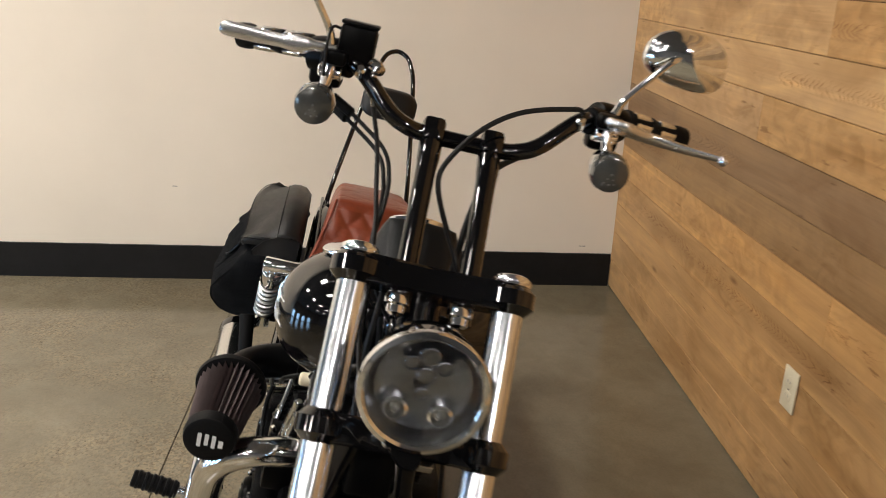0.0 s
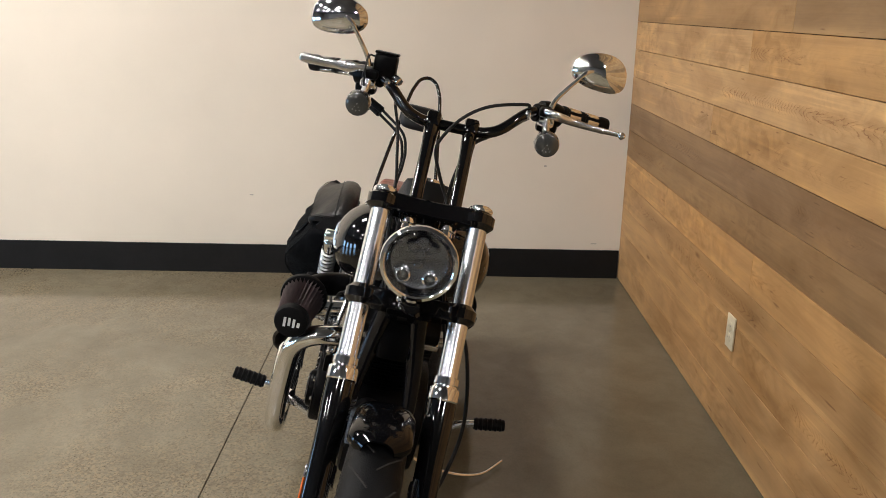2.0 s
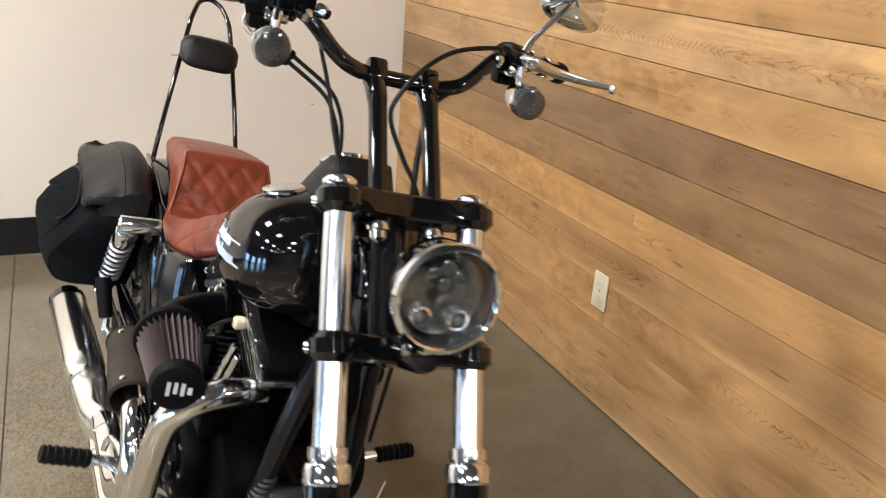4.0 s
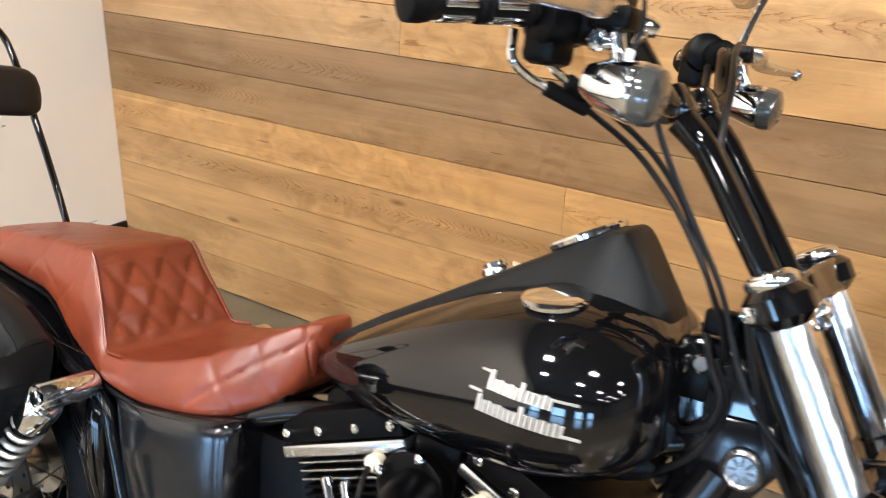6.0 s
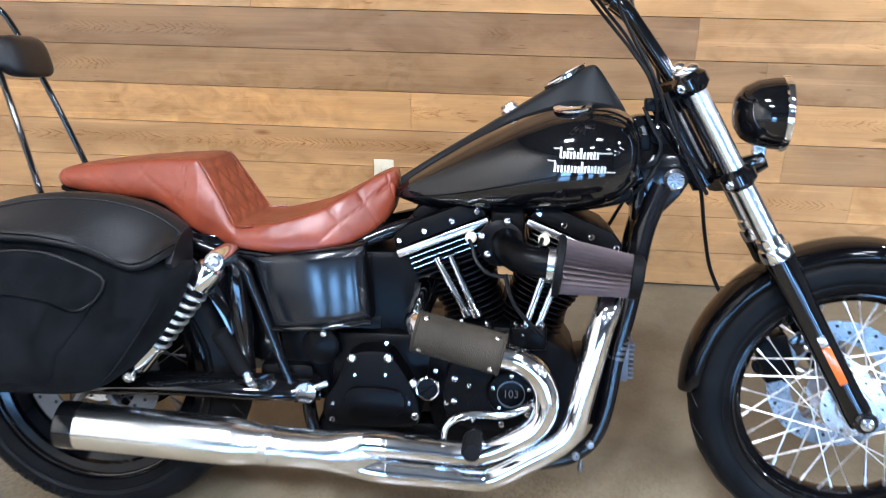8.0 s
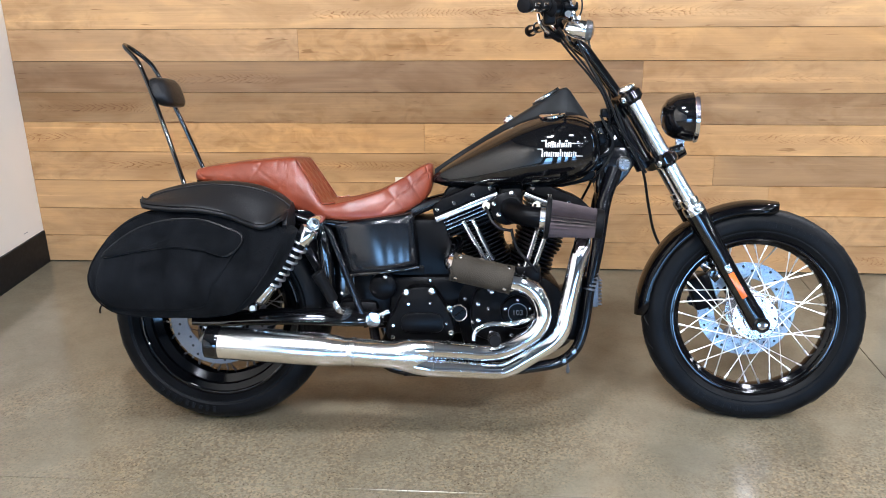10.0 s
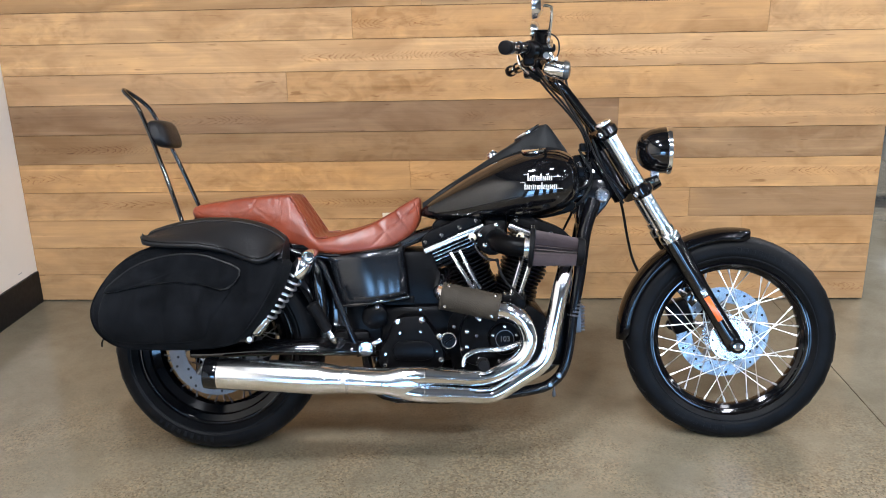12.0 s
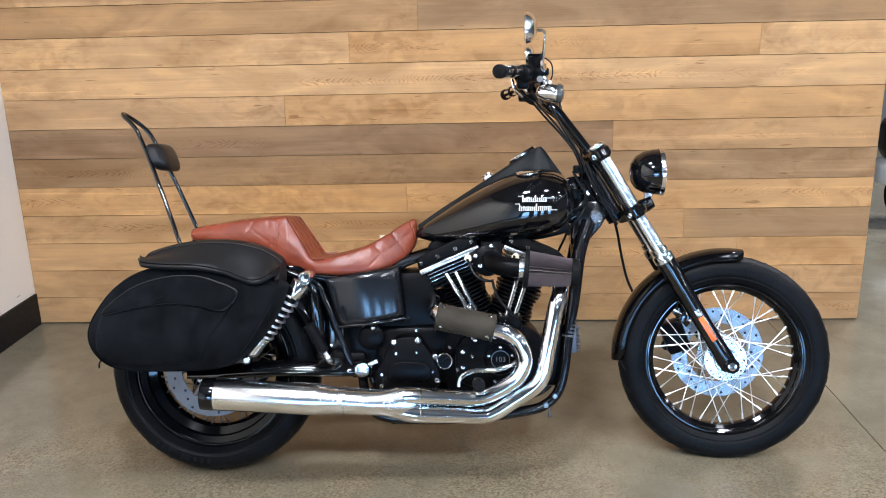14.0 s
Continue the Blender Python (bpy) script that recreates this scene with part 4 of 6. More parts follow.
cable("brake_line", [(1.056, -0.150, 1.218), (1.060, -0.146, 1.196), (1.075, -0.134, 1.16), (1.09, -0.119, 1.117), (1.12, -0.107, 1.061), (1.145, -0.098, 1.02), (1.175, -0.092, 0.97), (1.22, -0.085, 0.87), (1.29, -0.06, 0.79)], 0.0034, "black brake line", BARS)
ELBOWS = ([(0.968, -0.232, 1.200), (0.974, -0.238, 1.174), (0.985, -0.225, 1.160), (0.998, -0.209, 1.151)], [(0.984, -0.221, 1.212), (0.990, -0.227, 1.191), (1.004, -0.216, 1.172), (1.017, -0.202, 1.160)])
for k, el in enumerate(ELBOWS):
    d = Vector((0.004, 0.006, 0.010)) * k
    part("cable_elbow", tube(el, 0.0048, seg=8), M_CHROME, bike, "chrome throttle cable elbow", BARS)
    part("cable_sleeve", rod(el[-1], Vector((1.030, -0.172, 1.134)) + d, 0.0080, seg=10), M_RUBBER, bike, "", BARS)
    cable("throttle_cable", [Vector((1.029, -0.173, 1.135)) + d, Vector((1.062, -0.116, 1.100)) + d, Vector((1.092, -0.099, 1.068)) + d, Vector((1.120, -0.095, 1.036)) + d * 0.7, Vector((1.158, -0.096, 0.984)), (1.178, -0.075, 0.93), (1.180, -0.045, 0.885), (1.17, -0.02, 0.84)], 0.0034, "black throttle cable", BARS)
cable("clutch_cable", [(1.066, 0.165, 1.226), (1.07, 0.151, 1.23), (1.09, 0.075, 1.211), (1.11, 0.021, 1.176), (1.12, -0.016, 1.125), (1.13, -0.023, 1.089), (1.16, 0.001, 1.036), (1.18, 0.020, 1.004), (1.19, 0.04, 0.95), (1.185, 0.05, 0.85), (1.13, 0.08, 0.70), (1.0, 0.13, 0.45)], 0.0040, "black clutch cable", BARS)
cable("signal_wire", [(1.046, -0.205, 1.262), (1.062, -0.215, 1.263), (1.084, -0.217, 1.245), (1.088, -0.215, 1.215), (1.080, -0.213, 1.190)], 0.0022, "thin black turn signal wire", BARS)
part("wire_plug", rod((1.081, -0.213, 1.196), (1.078, -0.213, 1.176), 0.0045, seg=8), M_WHITE, bike, "white wire connector", BARS)
cable("wiring_loom", [(1.03, 0.17, 1.20), (1.06, 0.10, 1.15), (1.10, 0.05, 1.115), (1.14, 0.03, 1.05), (1.18, 0.02, 0.97), (1.19, 0.0, 0.90)], 0.005, "black wiring loom", BARS)


# ---- tank, dash, seat ----
TANK = [(0.650, 0.724, 0.744, 0.043), (0.68, 0.714, 0.770, 0.069), (0.72, 0.706, 0.797, 0.093), (0.78, 0.702, 0.835, 0.124), (0.84, 0.703, 0.870, 0.150), (0.90, 0.706, 0.902, 0.170),
        (0.96, 0.710, 0.926, 0.184), (1.01, 0.714, 0.938, 0.191), (1.05, 0.721, 0.939, 0.188), (1.090, 0.732, 0.929, 0.176), (1.120, 0.752, 0.912, 0.152), (1.140, 0.772, 0.888, 0.111), (1.150, 0.802, 0.860, 0.056)]


def tank_row(x):
    xs = [r[0] for r in TANK]
    return [float(np.interp(x, xs, [r[k] for r in TANK])) for k in (1, 2, 3)]


tank_rings = []
for x, zb, zt, w in smooth_rows(TANK, 49):
    cz = zb + (zt - zb) * 0.47
    ring = []
    for k in range(48):
        t = 2 * math.pi * k / 48
        c, s = math.cos(t), math.sin(t)
        h = (zt - cz) if s > 0 else (cz - zb)
        p = 2.35 if s > 0 else 2.9
        ring.append(Vector((x, w * math.copysign(abs(c) ** (2 / p), c), cz + h * math.copysign(abs(s) ** (2 / p), s))))
    tank_rings.append(ring)
tank = part("fuel_tank", loft(tank_rings), M_GLOSS, bike, "gloss black fuel tank", angle=60)
part("filler_cap", lathe([(0.030, -0.012), (0.031, 0.0), (0.036, 0.001), (0.0385, 0.003), (0.0385, 0.007), (0.035, 0.010), (0.02, 0.0115), (0.001, 0.012)], (1.003, -0.102, 0.919), (-0.12, -0.22, 1), seg=40), M_CHROME, tank, "chrome filler cap")
# name badge drawn as plain bars on the tank's flank
def tank_side(x, z):
    zb, zt, w = tank_row(x)
    cz = zb + (zt - zb) * 0.47
    h, p = ((zt - cz), 2.35) if z > cz else ((cz - zb), 2.9)
    return -w * max(0.0, 1 - (abs(z - cz) / h) ** p) ** (1 / p)


def badge_bar(x0, z0, x1, z1, r):
    pts = []
    for k in range(5):
        x, z = x0 + (x1 - x0) * k / 4, z0 + (z1 - z0) * k / 4
        pts.append((x, tank_side(x, z) - 0.0012, z))
    return tube(pts, r, seg=6, steps=1)


bars_ = []
for row_z, x0, heights in ((0.838, 0.978, (1.5, 1, 1, 1.4, 0.9, 1)), (0.812, 0.968, (1.3, 1, 1, 0.9, 1.5, 1, 1, 1))):
    for k, hh in enumerate(heights):
        x = x0 + 0.0125 * k
        bars_ += [(x, row_z - 0.007, x + 0.001, row_z - 0.007 + 0.014 * hh, 0.0027), (x + 0.0062, row_z - 0.007, x + 0.0072, row_z + 0.006, 0.0024)]
bars_ += [(0.965, 0.849, 0.98, 0.849, 0.0018), (1.048, 0.842, 1.075, 0.842, 0.0018), (0.955, 0.826, 0.97, 0.826, 0.0018), (1.06, 0.807, 1.082, 0.806, 0.002)]
for b_ in bars_:
    ob = part("badge_bar", badge_bar(*b_), M_BADGE, tank)

DASH = [(0.655, 0.735, 0.762, 0.026, 0.016), (0.72, 0.785, 0.806, 0.034, 0.022), (0.80, 0.830, 0.856, 0.045, 0.030), (0.87, 0.865, 0.900, 0.058, 0.040), (0.95, 0.900, 0.950, 0.072, 0.052), (1.01, 0.915, 0.987, 0.080, 0.058),
        (1.040, 0.915, 1.003, 0.082, 0.058), (1.056, 0.91, 0.999, 0.082, 0.054), (1.085, 0.90, 0.960, 0.080, 0.050), (1.112, 0.885, 0.922, 0.074, 0.046), (1.135, 0.85, 0.880, 0.062, 0.04)]
rings = []
for x, zb, zt, wb, wt in smooth_rows(DASH, 41):
    h = zt - zb
    half = [(0, zt + 0.002), (wt * 0.6, zt + 0.001), (wt * 0.92, zt - 0.003), (wt, zt - 0.008 - h * 0.05), (wt + (wb - wt) * 0.5, zb + h * 0.45), (wb, zb), (wb * 0.9, zb - 0.012), (0, zb - 0.015)]
    rings.append([Vector((x, y, z)) for y, z in half] + [Vector((x, -y, z)) for y, z in half[-2:0:-1]])
dash = part("dash_console", loft(rings), M_DASH, bike, "black leather covered dash console", angle=45)
slope = Vector((-0.51, 0, 0.86))
sp = Vector((0.992, 0, 0.981))
part("speedometer_ring", lathe([(0.044, -0.006), (0.049, -0.002), (0.050, 0.003), (0.048, 0.006), (0.042, 0.006), (0.041, 0.003)], sp, slope, seg=40, caps=False), M_CHROME, dash, "chrome speedometer bezel")
part("speedometer_face", lathe([(0.0425, 0.001), (0.0425, 0.0035), (0.001, 0.0045)], sp, slope, seg=32), M_LENS, dash, "dark speedometer face")
part("ignition_switch", lathe([(0.020, -0.006), (0.021, 0.004), (0.019, 0.010), (0.016, 0.011), (0.016, 0.016), (0.013, 0.018), (0.004, 0.018)], (0.883, 0, 0.908), slope, seg=24), M_CHROME, dash, "chrome ignition switch")

SEAT = [(-0.064, 0.740, 0.752, 0.045, 0.050, 0.0), (-0.057, 0.730, 0.765, 0.072, 0.084, 0.002), (-0.02, 0.722, 0.773, 0.084, 0.098, 0.004), (0.08, 0.712, 0.786, 0.090, 0.108, 0.005), (0.15, 0.706, 0.793, 0.095, 0.113, 0.005),
        (0.20, 0.680, 0.797, 0.098, 0.118, 0.004), (0.232, 0.655, 0.799, 0.100, 0.123, 0.002), (0.248, 0.646, 0.797, 0.101, 0.125, 0.0), (0.256, 0.642, 0.787, 0.102, 0.126, 0.0), (0.275, 0.635, 0.757, 0.107, 0.129, 0.0),
        (0.298, 0.628, 0.720, 0.116, 0.134, 0.0), (0.320, 0.622, 0.684, 0.125, 0.139, -0.001), (0.332, 0.620, 0.669, 0.130, 0.142, -0.003), (0.350, 0.617, 0.667, 0.132, 0.146, -0.007), (0.40, 0.613, 0.676, 0.134, 0.150, -0.014),
        (0.455, 0.615, 0.690, 0.127, 0.149, -0.015), (0.51, 0.621, 0.711, 0.112, 0.143, -0.010), (0.56, 0.632, 0.738, 0.090, 0.128, -0.004), (0.60, 0.650, 0.762, 0.066, 0.104, 0.001), (0.628, 0.674, 0.776, 0.048, 0.078, 0.002), (0.644, 0.700, 0.779, 0.034, 0.055, 0.0), (0.650, 0.722, 0.771, 0.024, 0.036, 0.0)]


def seat_mesh():
    """A two-level seat: boxed sections with soft shoulders, a quilted riser and stitched flanks."""
    bm = bmesh.new()
    rings = []
    for x, zb, zt, wt, wb, crown in smooth_rows(SEAT, 300):
        halfp = [(wt * k / 16, zt + crown * (1 - (k / 16) ** 2)) for k in range(17)]
        for k in range(1, 19):
            u = k / 18
            halfp.append((wt + (wb - wt) * u + 0.007 * math.sin(math.pi * u), zt + (zb + 0.014 - zt) * u))
        halfp += [(wb - 0.003, zb + 0.005), (wb - 0.012, zb)] + [(wb * (1 - k / 6) - 0.012 * (1 - k / 6), zb) for k in range(1, 7)]
        ring = halfp + [(-y, z) for y, z in reversed(halfp[1:-1])]
        for _ in range(2):
            n = len(ring)
            ring = [((ring[i - 1][0] + 2 * ring[i][0] + ring[(i + 1) % n][0]) / 4, (ring[i - 1][1] + 2 * ring[i][1] + ring[(i + 1) % n][1]) / 4) for i in range(n)]
        rings.append([Vector((x, y, z)) for y, z in ring])
    loft(rings, bm)
    bmesh.ops.recalc_face_normals(bm, faces=bm.faces)
    bm.normal_update()
    moved = {}
    for v in bm.verts:
        x, y, z = v.co
        d = 0.0
        lim = 0.094 + 0.028 * (0.797 - z) / 0.13
        if v.normal.x > 0.4 and 0.25 < x < 0.332 and abs(y) < lim:
            u, w2 = y / 0.031, (z - 0.67) / 0.036
            q = min(abs(math.sin(math.pi * (u + w2) / 2)), abs(math.sin(math.pi * (u - w2) / 2)))
            edge = min(1, (lim - abs(y)) / 0.010, (z - 0.668) / 0.012, (0.792 - z) / 0.012)
            d = 0.0075 * (q ** 0.6 - 0.5) * max(0, edge)
        elif x > 0.49 and v.normal.z > -0.5:
            u, w2 = (x - 0.5) / 0.046, math.atan2(y, z - 0.60) / 0.33
            q = min(abs(math.sin(math.pi * (u + w2) / 2)), abs(math.sin(math.pi * (u - w2) / 2)))
            d = (0.0015 * q - 0.0034 * math.exp(-(q / 0.09) ** 2)) * min(1, (x - 0.49) / 0.03)
        elif x < 0.225 and abs(y) > 0.05:
            u, w2 = (x + 0.3 * z) / 0.052, (z + abs(y) * 0.6 - 0.70) / 0.044
            q = min(abs(math.sin(math.pi * (u + w2) / 2)), abs(math.sin(math.pi * (u - w2) / 2)))
            d = 0.0006 * q - 0.0016 * math.exp(-(q / 0.09) ** 2)
        d += 0.0008 * noise.noise(Vector((x * 22, y * 22, z * 30))) + 0.0006 * noise.noise(Vector((x * 70, y * 50, z * 70)))
        moved[v] = v.normal * d
    for v, d in moved.items():
        v.co += d
    return bm


seat = part("seat", seat_mesh(), M_SEAT, bike, "rust-red quilted leather two-up seat", angle=60)
both(lambda s: part("piping", tube([(0.248, s * 0.1025, 0.796), (0.258, s * 0.1045, 0.785), (0.277, s * 0.110, 0.755), (0.30, s * 0.119, 0.718), (0.322, s * 0.128, 0.682), (0.334, s * 0.133, 0.668), (0.37, s * 0.137, 0.671)], 0.0026, seg=6), M_SEAT, seat))
part("seat_pan", loft([[Vector((x, y, z)) for y, z in oval(24, w * 0.97, 0.008, 4, 0, zb - 0.002)] for x, zb, zt, wt, w, cr in smooth_rows(SEAT[1:-2], 30)]), M_SATIN, seat, "black seat base")

# ---- sissy bar and backrest pad ----
half = [(-0.075, 0.114, 0.66), (-0.085, 0.113, 0.72), (-0.135, 0.093, 0.86), (-0.182, 0.073, 0.98), (-0.222, 0.057, 1.07), (-0.246, 0.046, 1.102), (-0.276, 0.030, 1.128)]
sissy = part("sissy_bar", tube([(x, -y, z) for x, y, z in half] + [(-0.290, 0.0, 1.140)] + [(x, y, z) for x, y, z in reversed(half)], 0.0068, seg=14), M_GLOSS, bike, "gloss black sissy bar hoop")
rings = []
for k in range(17):
    u = -1 + 2 * k / 16
    f = max(0.1, 1 - abs(u) ** 5) ** 0.36
    ring = []
    for y, z in oval(24, 0.030 * f, 0.044 * f, 3.4):
        ring.append(Vector((-0.168 + y + 0.36 * -z * 0.9 + 0.006 * (1 - u * u), 0.080 * u, 0.997 + z)))
    rings.append(ring)
part("backrest_pad", loft(rings), M_LEATHER_BLACK, sissy, "small black padded backrest")
both(lambda s: part("sissy_plate", prism([(-0.10, 0.70), (-0.06, 0.70), (0.10, 0.62), (0.16, 0.58), (0.14, 0.555), (0.06, 0.59), (-0.09, 0.66)], s * 0.112, s * 0.120, 0.002), M_GLOSS, sissy))


# ---- saddlebags ----
BAG = [(-0.287, 0.470), (-0.278, 0.535), (-0.240, 0.598), (-0.18, 0.642), (-0.10, 0.666), (0.0, 0.678), (0.10, 0.662), (0.20, 0.632), (0.256, 0.606), (0.262, 0.585), (0.245, 0.535), (0.205, 0.465), (0.150, 0.402), (0.085, 0.366), (-0.05, 0.358), (-0.2, 0.364), (-0.262, 0.400)]


def bag_face(z):
    """How far the bag's outer face stands out at height z: it flares downwards."""
    return float(np.interp(z, [0.34, 0.40, 0.44, 0.48, 0.52, 0.56, 0.60, 0.64, 0.66, 0.70], [0.320, 0.352, 0.371, 0.373, 0.354, 0.327, 0.303, 0.291, 0.286, 0.278]))


def saddlebag(s):
    out = rounded(BAG, 4)
    cx, cz = 0.0, 0.52
    rings = []
    for u, f in ((0.0, 0.90), (0.03, 0.95), (0.15, 0.985), (0.4, 1.0), (0.7, 1.0), (0.85, 0.985), (0.93, 0.955), (0.97, 0.90), (0.99, 0.78), (1.0, 0.6), (1.0, 0.3)):
        ring = []
        for x, z in out:
            swell = 1 + 0.045 * math.sin(math.pi * min(1.0, u * 1.05)) if x > 0.05 and z < 0.62 else 1.0
            xx, zz = cx + (x - cx) * f * swell, cz + (z - cz) * f
            sag = 0.010 * noise.noise(Vector((xx * 15, zz * 7, u * 3 * s))) + 0.004 * noise.noise(Vector((xx * 40, zz * 16, u * 5)))
            ring.append(Vector((xx, s * (0.16 + (bag_face(zz) - 0.16) * u + sag), zz)))
        rings.append(ring)
    bag = part("saddlebag", loft(rings), M_NYLON, bike, "black nylon saddlebag with leather lid", angle=70)
    # leather lid: a flat top, a sloping shoulder and a drooping outer edge
    LID = [(-0.155, 0.690, 0.676, 0.265), (-0.140, 0.704, 0.666, 0.286), (-0.066, 0.724, 0.659, 0.300), (0.015, 0.735, 0.656, 0.303), (0.097, 0.734, 0.641, 0.302), (0.150, 0.726, 0.620, 0.299), (0.186, 0.716, 0.610, 0.295), (0.216, 0.703, 0.615, 0.287), (0.242, 0.686, 0.630, 0.270), (0.255, 0.674, 0.638, 0.252)]
    rings = []
    LID = [(x, zt, ze + 0.005, max(yo, bag_face(ze) + 0.004) if -0.13 < x < 0.25 else yo) for x, zt, ze, yo in LID]
    for x, zt, ze, yo in smooth_rows(LID, 37):
        sec = [(0.164, zt - 0.06), (0.167, zt - 0.010), (0.178, zt), (0.196, zt + 0.003), (0.214, zt + 0.001), (0.230, zt - 0.010), (yo - 0.035, ze + (zt - ze) * 0.52), (yo - 0.006, ze + 0.018), (yo + 0.008, ze + 0.006), (yo + 0.008, ze)]
        back = [(y - 0.006, z - 0.006) for y, z in reversed(sec)]
        rings.append([Vector((x, s * y, z)) for y, z in sec + back])
    part("lid", loft(rings), M_LEATHER_BLACK, bag, "smooth black leather lid", angle=50)
    part("lid_front", loft([[Vector((x, s * y, z)) for y, z in ((0.166, 0.655), (0.170, 0.668), (0.215, 0.670), (0.255, 0.652), (0.280, 0.62), (0.27, 0.600), (0.170, 0.605))] for x in (0.243, 0.251, 0.256)]), M_LEATHER_BLACK, bag)
    part("lid_welt", tube([(x, s * 0.226, zt - 0.006) for x, zt, ze, yo in smooth_rows(LID, 37)], 0.0016, seg=6, steps=1), M_LEATHER_BLACK, bag)
    part("lid_stitching", tube([(x, s * (yo + 0.0085), ze + 0.010) for x, zt, ze, yo in smooth_rows(LID, 37)], 0.0013, seg=5, steps=1), M_SATIN, bag)
    # pocket with its flap and piping
    pk = [(-0.250, 0.480), (-0.240, 0.535), (-0.19, 0.588), (-0.11, 0.625), (-0.02, 0.638), (0.07, 0.622), (0.138, 0.592), (0.125, 0.545), (0.075, 0.46), (0.035, 0.40), (-0.08, 0.388), (-0.20, 0.393), (-0.245, 0.425)]
    o2 = rounded(pk, 4)
    rings = []
    for y, f in ((-0.014, 1.0), (-0.001, 0.995), (0.003, 0.97), (0.005, 0.9), (0.006, 0.6), (0.006, 0.2)):
        ring = []
        for x, z in o2:
            xx, zz = -0.06 + (x + 0.06) * f, 0.5 + (z - 0.5) * f
            ring.append(Vector((xx, s * (bag_face(zz) + y + 0.005 * noise.noise(Vector((xx * 18, zz * 22, 3)))), zz)))
        rings.append(ring)
    part("pocket", loft(rings), M_NYLON, bag, "zipped outer pocket", angle=70)
    flap = [(-0.238, 0.540), (-0.17, 0.604), (-0.08, 0.634), (0.01, 0.638), (0.08, 0.620), (0.142, 0.590), (0.108, 0.543), (0.04, 0.556), (-0.05, 0.564), (-0.14, 0.555)]
    o3 = rounded(flap, 4)
    rings = []
    for y, f in ((-0.004, 1.0), (0.009, 0.995), (0.013, 0.96), (0.014, 0.7), (0.012, 0.2)):
        ring = []
        for x, z in o3:
            xx, zz = -0.045 + (x + 0.045) * f, 0.592 + (z - 0.592) * f
            pleat = 0.0050 * math.sin(xx * 95) * max(0, 1 - abs(zz - 0.575) / 0.05) + 0.006 * max(0, 1 - abs(zz - 0.558) / 0.03)
            ring.append(Vector((xx, s * (bag_face(zz) + y + pleat + 0.004 * noise.noise(Vector((xx * 26, zz * 20, 7)))), zz)))
        rings.append(ring)
    part("pocket_flap", loft(rings), M_NYLON, bag, "pleated pocket flap", angle=70)
    part("flap_piping", tube([(x, s * (bag_face(z) + 0.010), z) for x, z in o3], 0.0028, seg=6, steps=1, closed=True), M_LEATHER_BLACK, bag)
    part("piping", tube([(0.955 * x, s * (bag_face(z) - 0.009), 0.52 + (z - 0.52) * 0.955) for x, z in out], 0.0024, seg=6, steps=1, closed=True), M_NYLON, bag)
    if s > 0:
        bag.location = (-0.04, -0.02, -0.10)
    part("zip_pull", tube([(-0.246, s * 0.330, 0.408), (-0.256, s * 0.338, 0.396), (-0.257, s * 0.340, 0.380)], 0.0024, seg=6), M_SATIN, bag)


both(saddlebag)


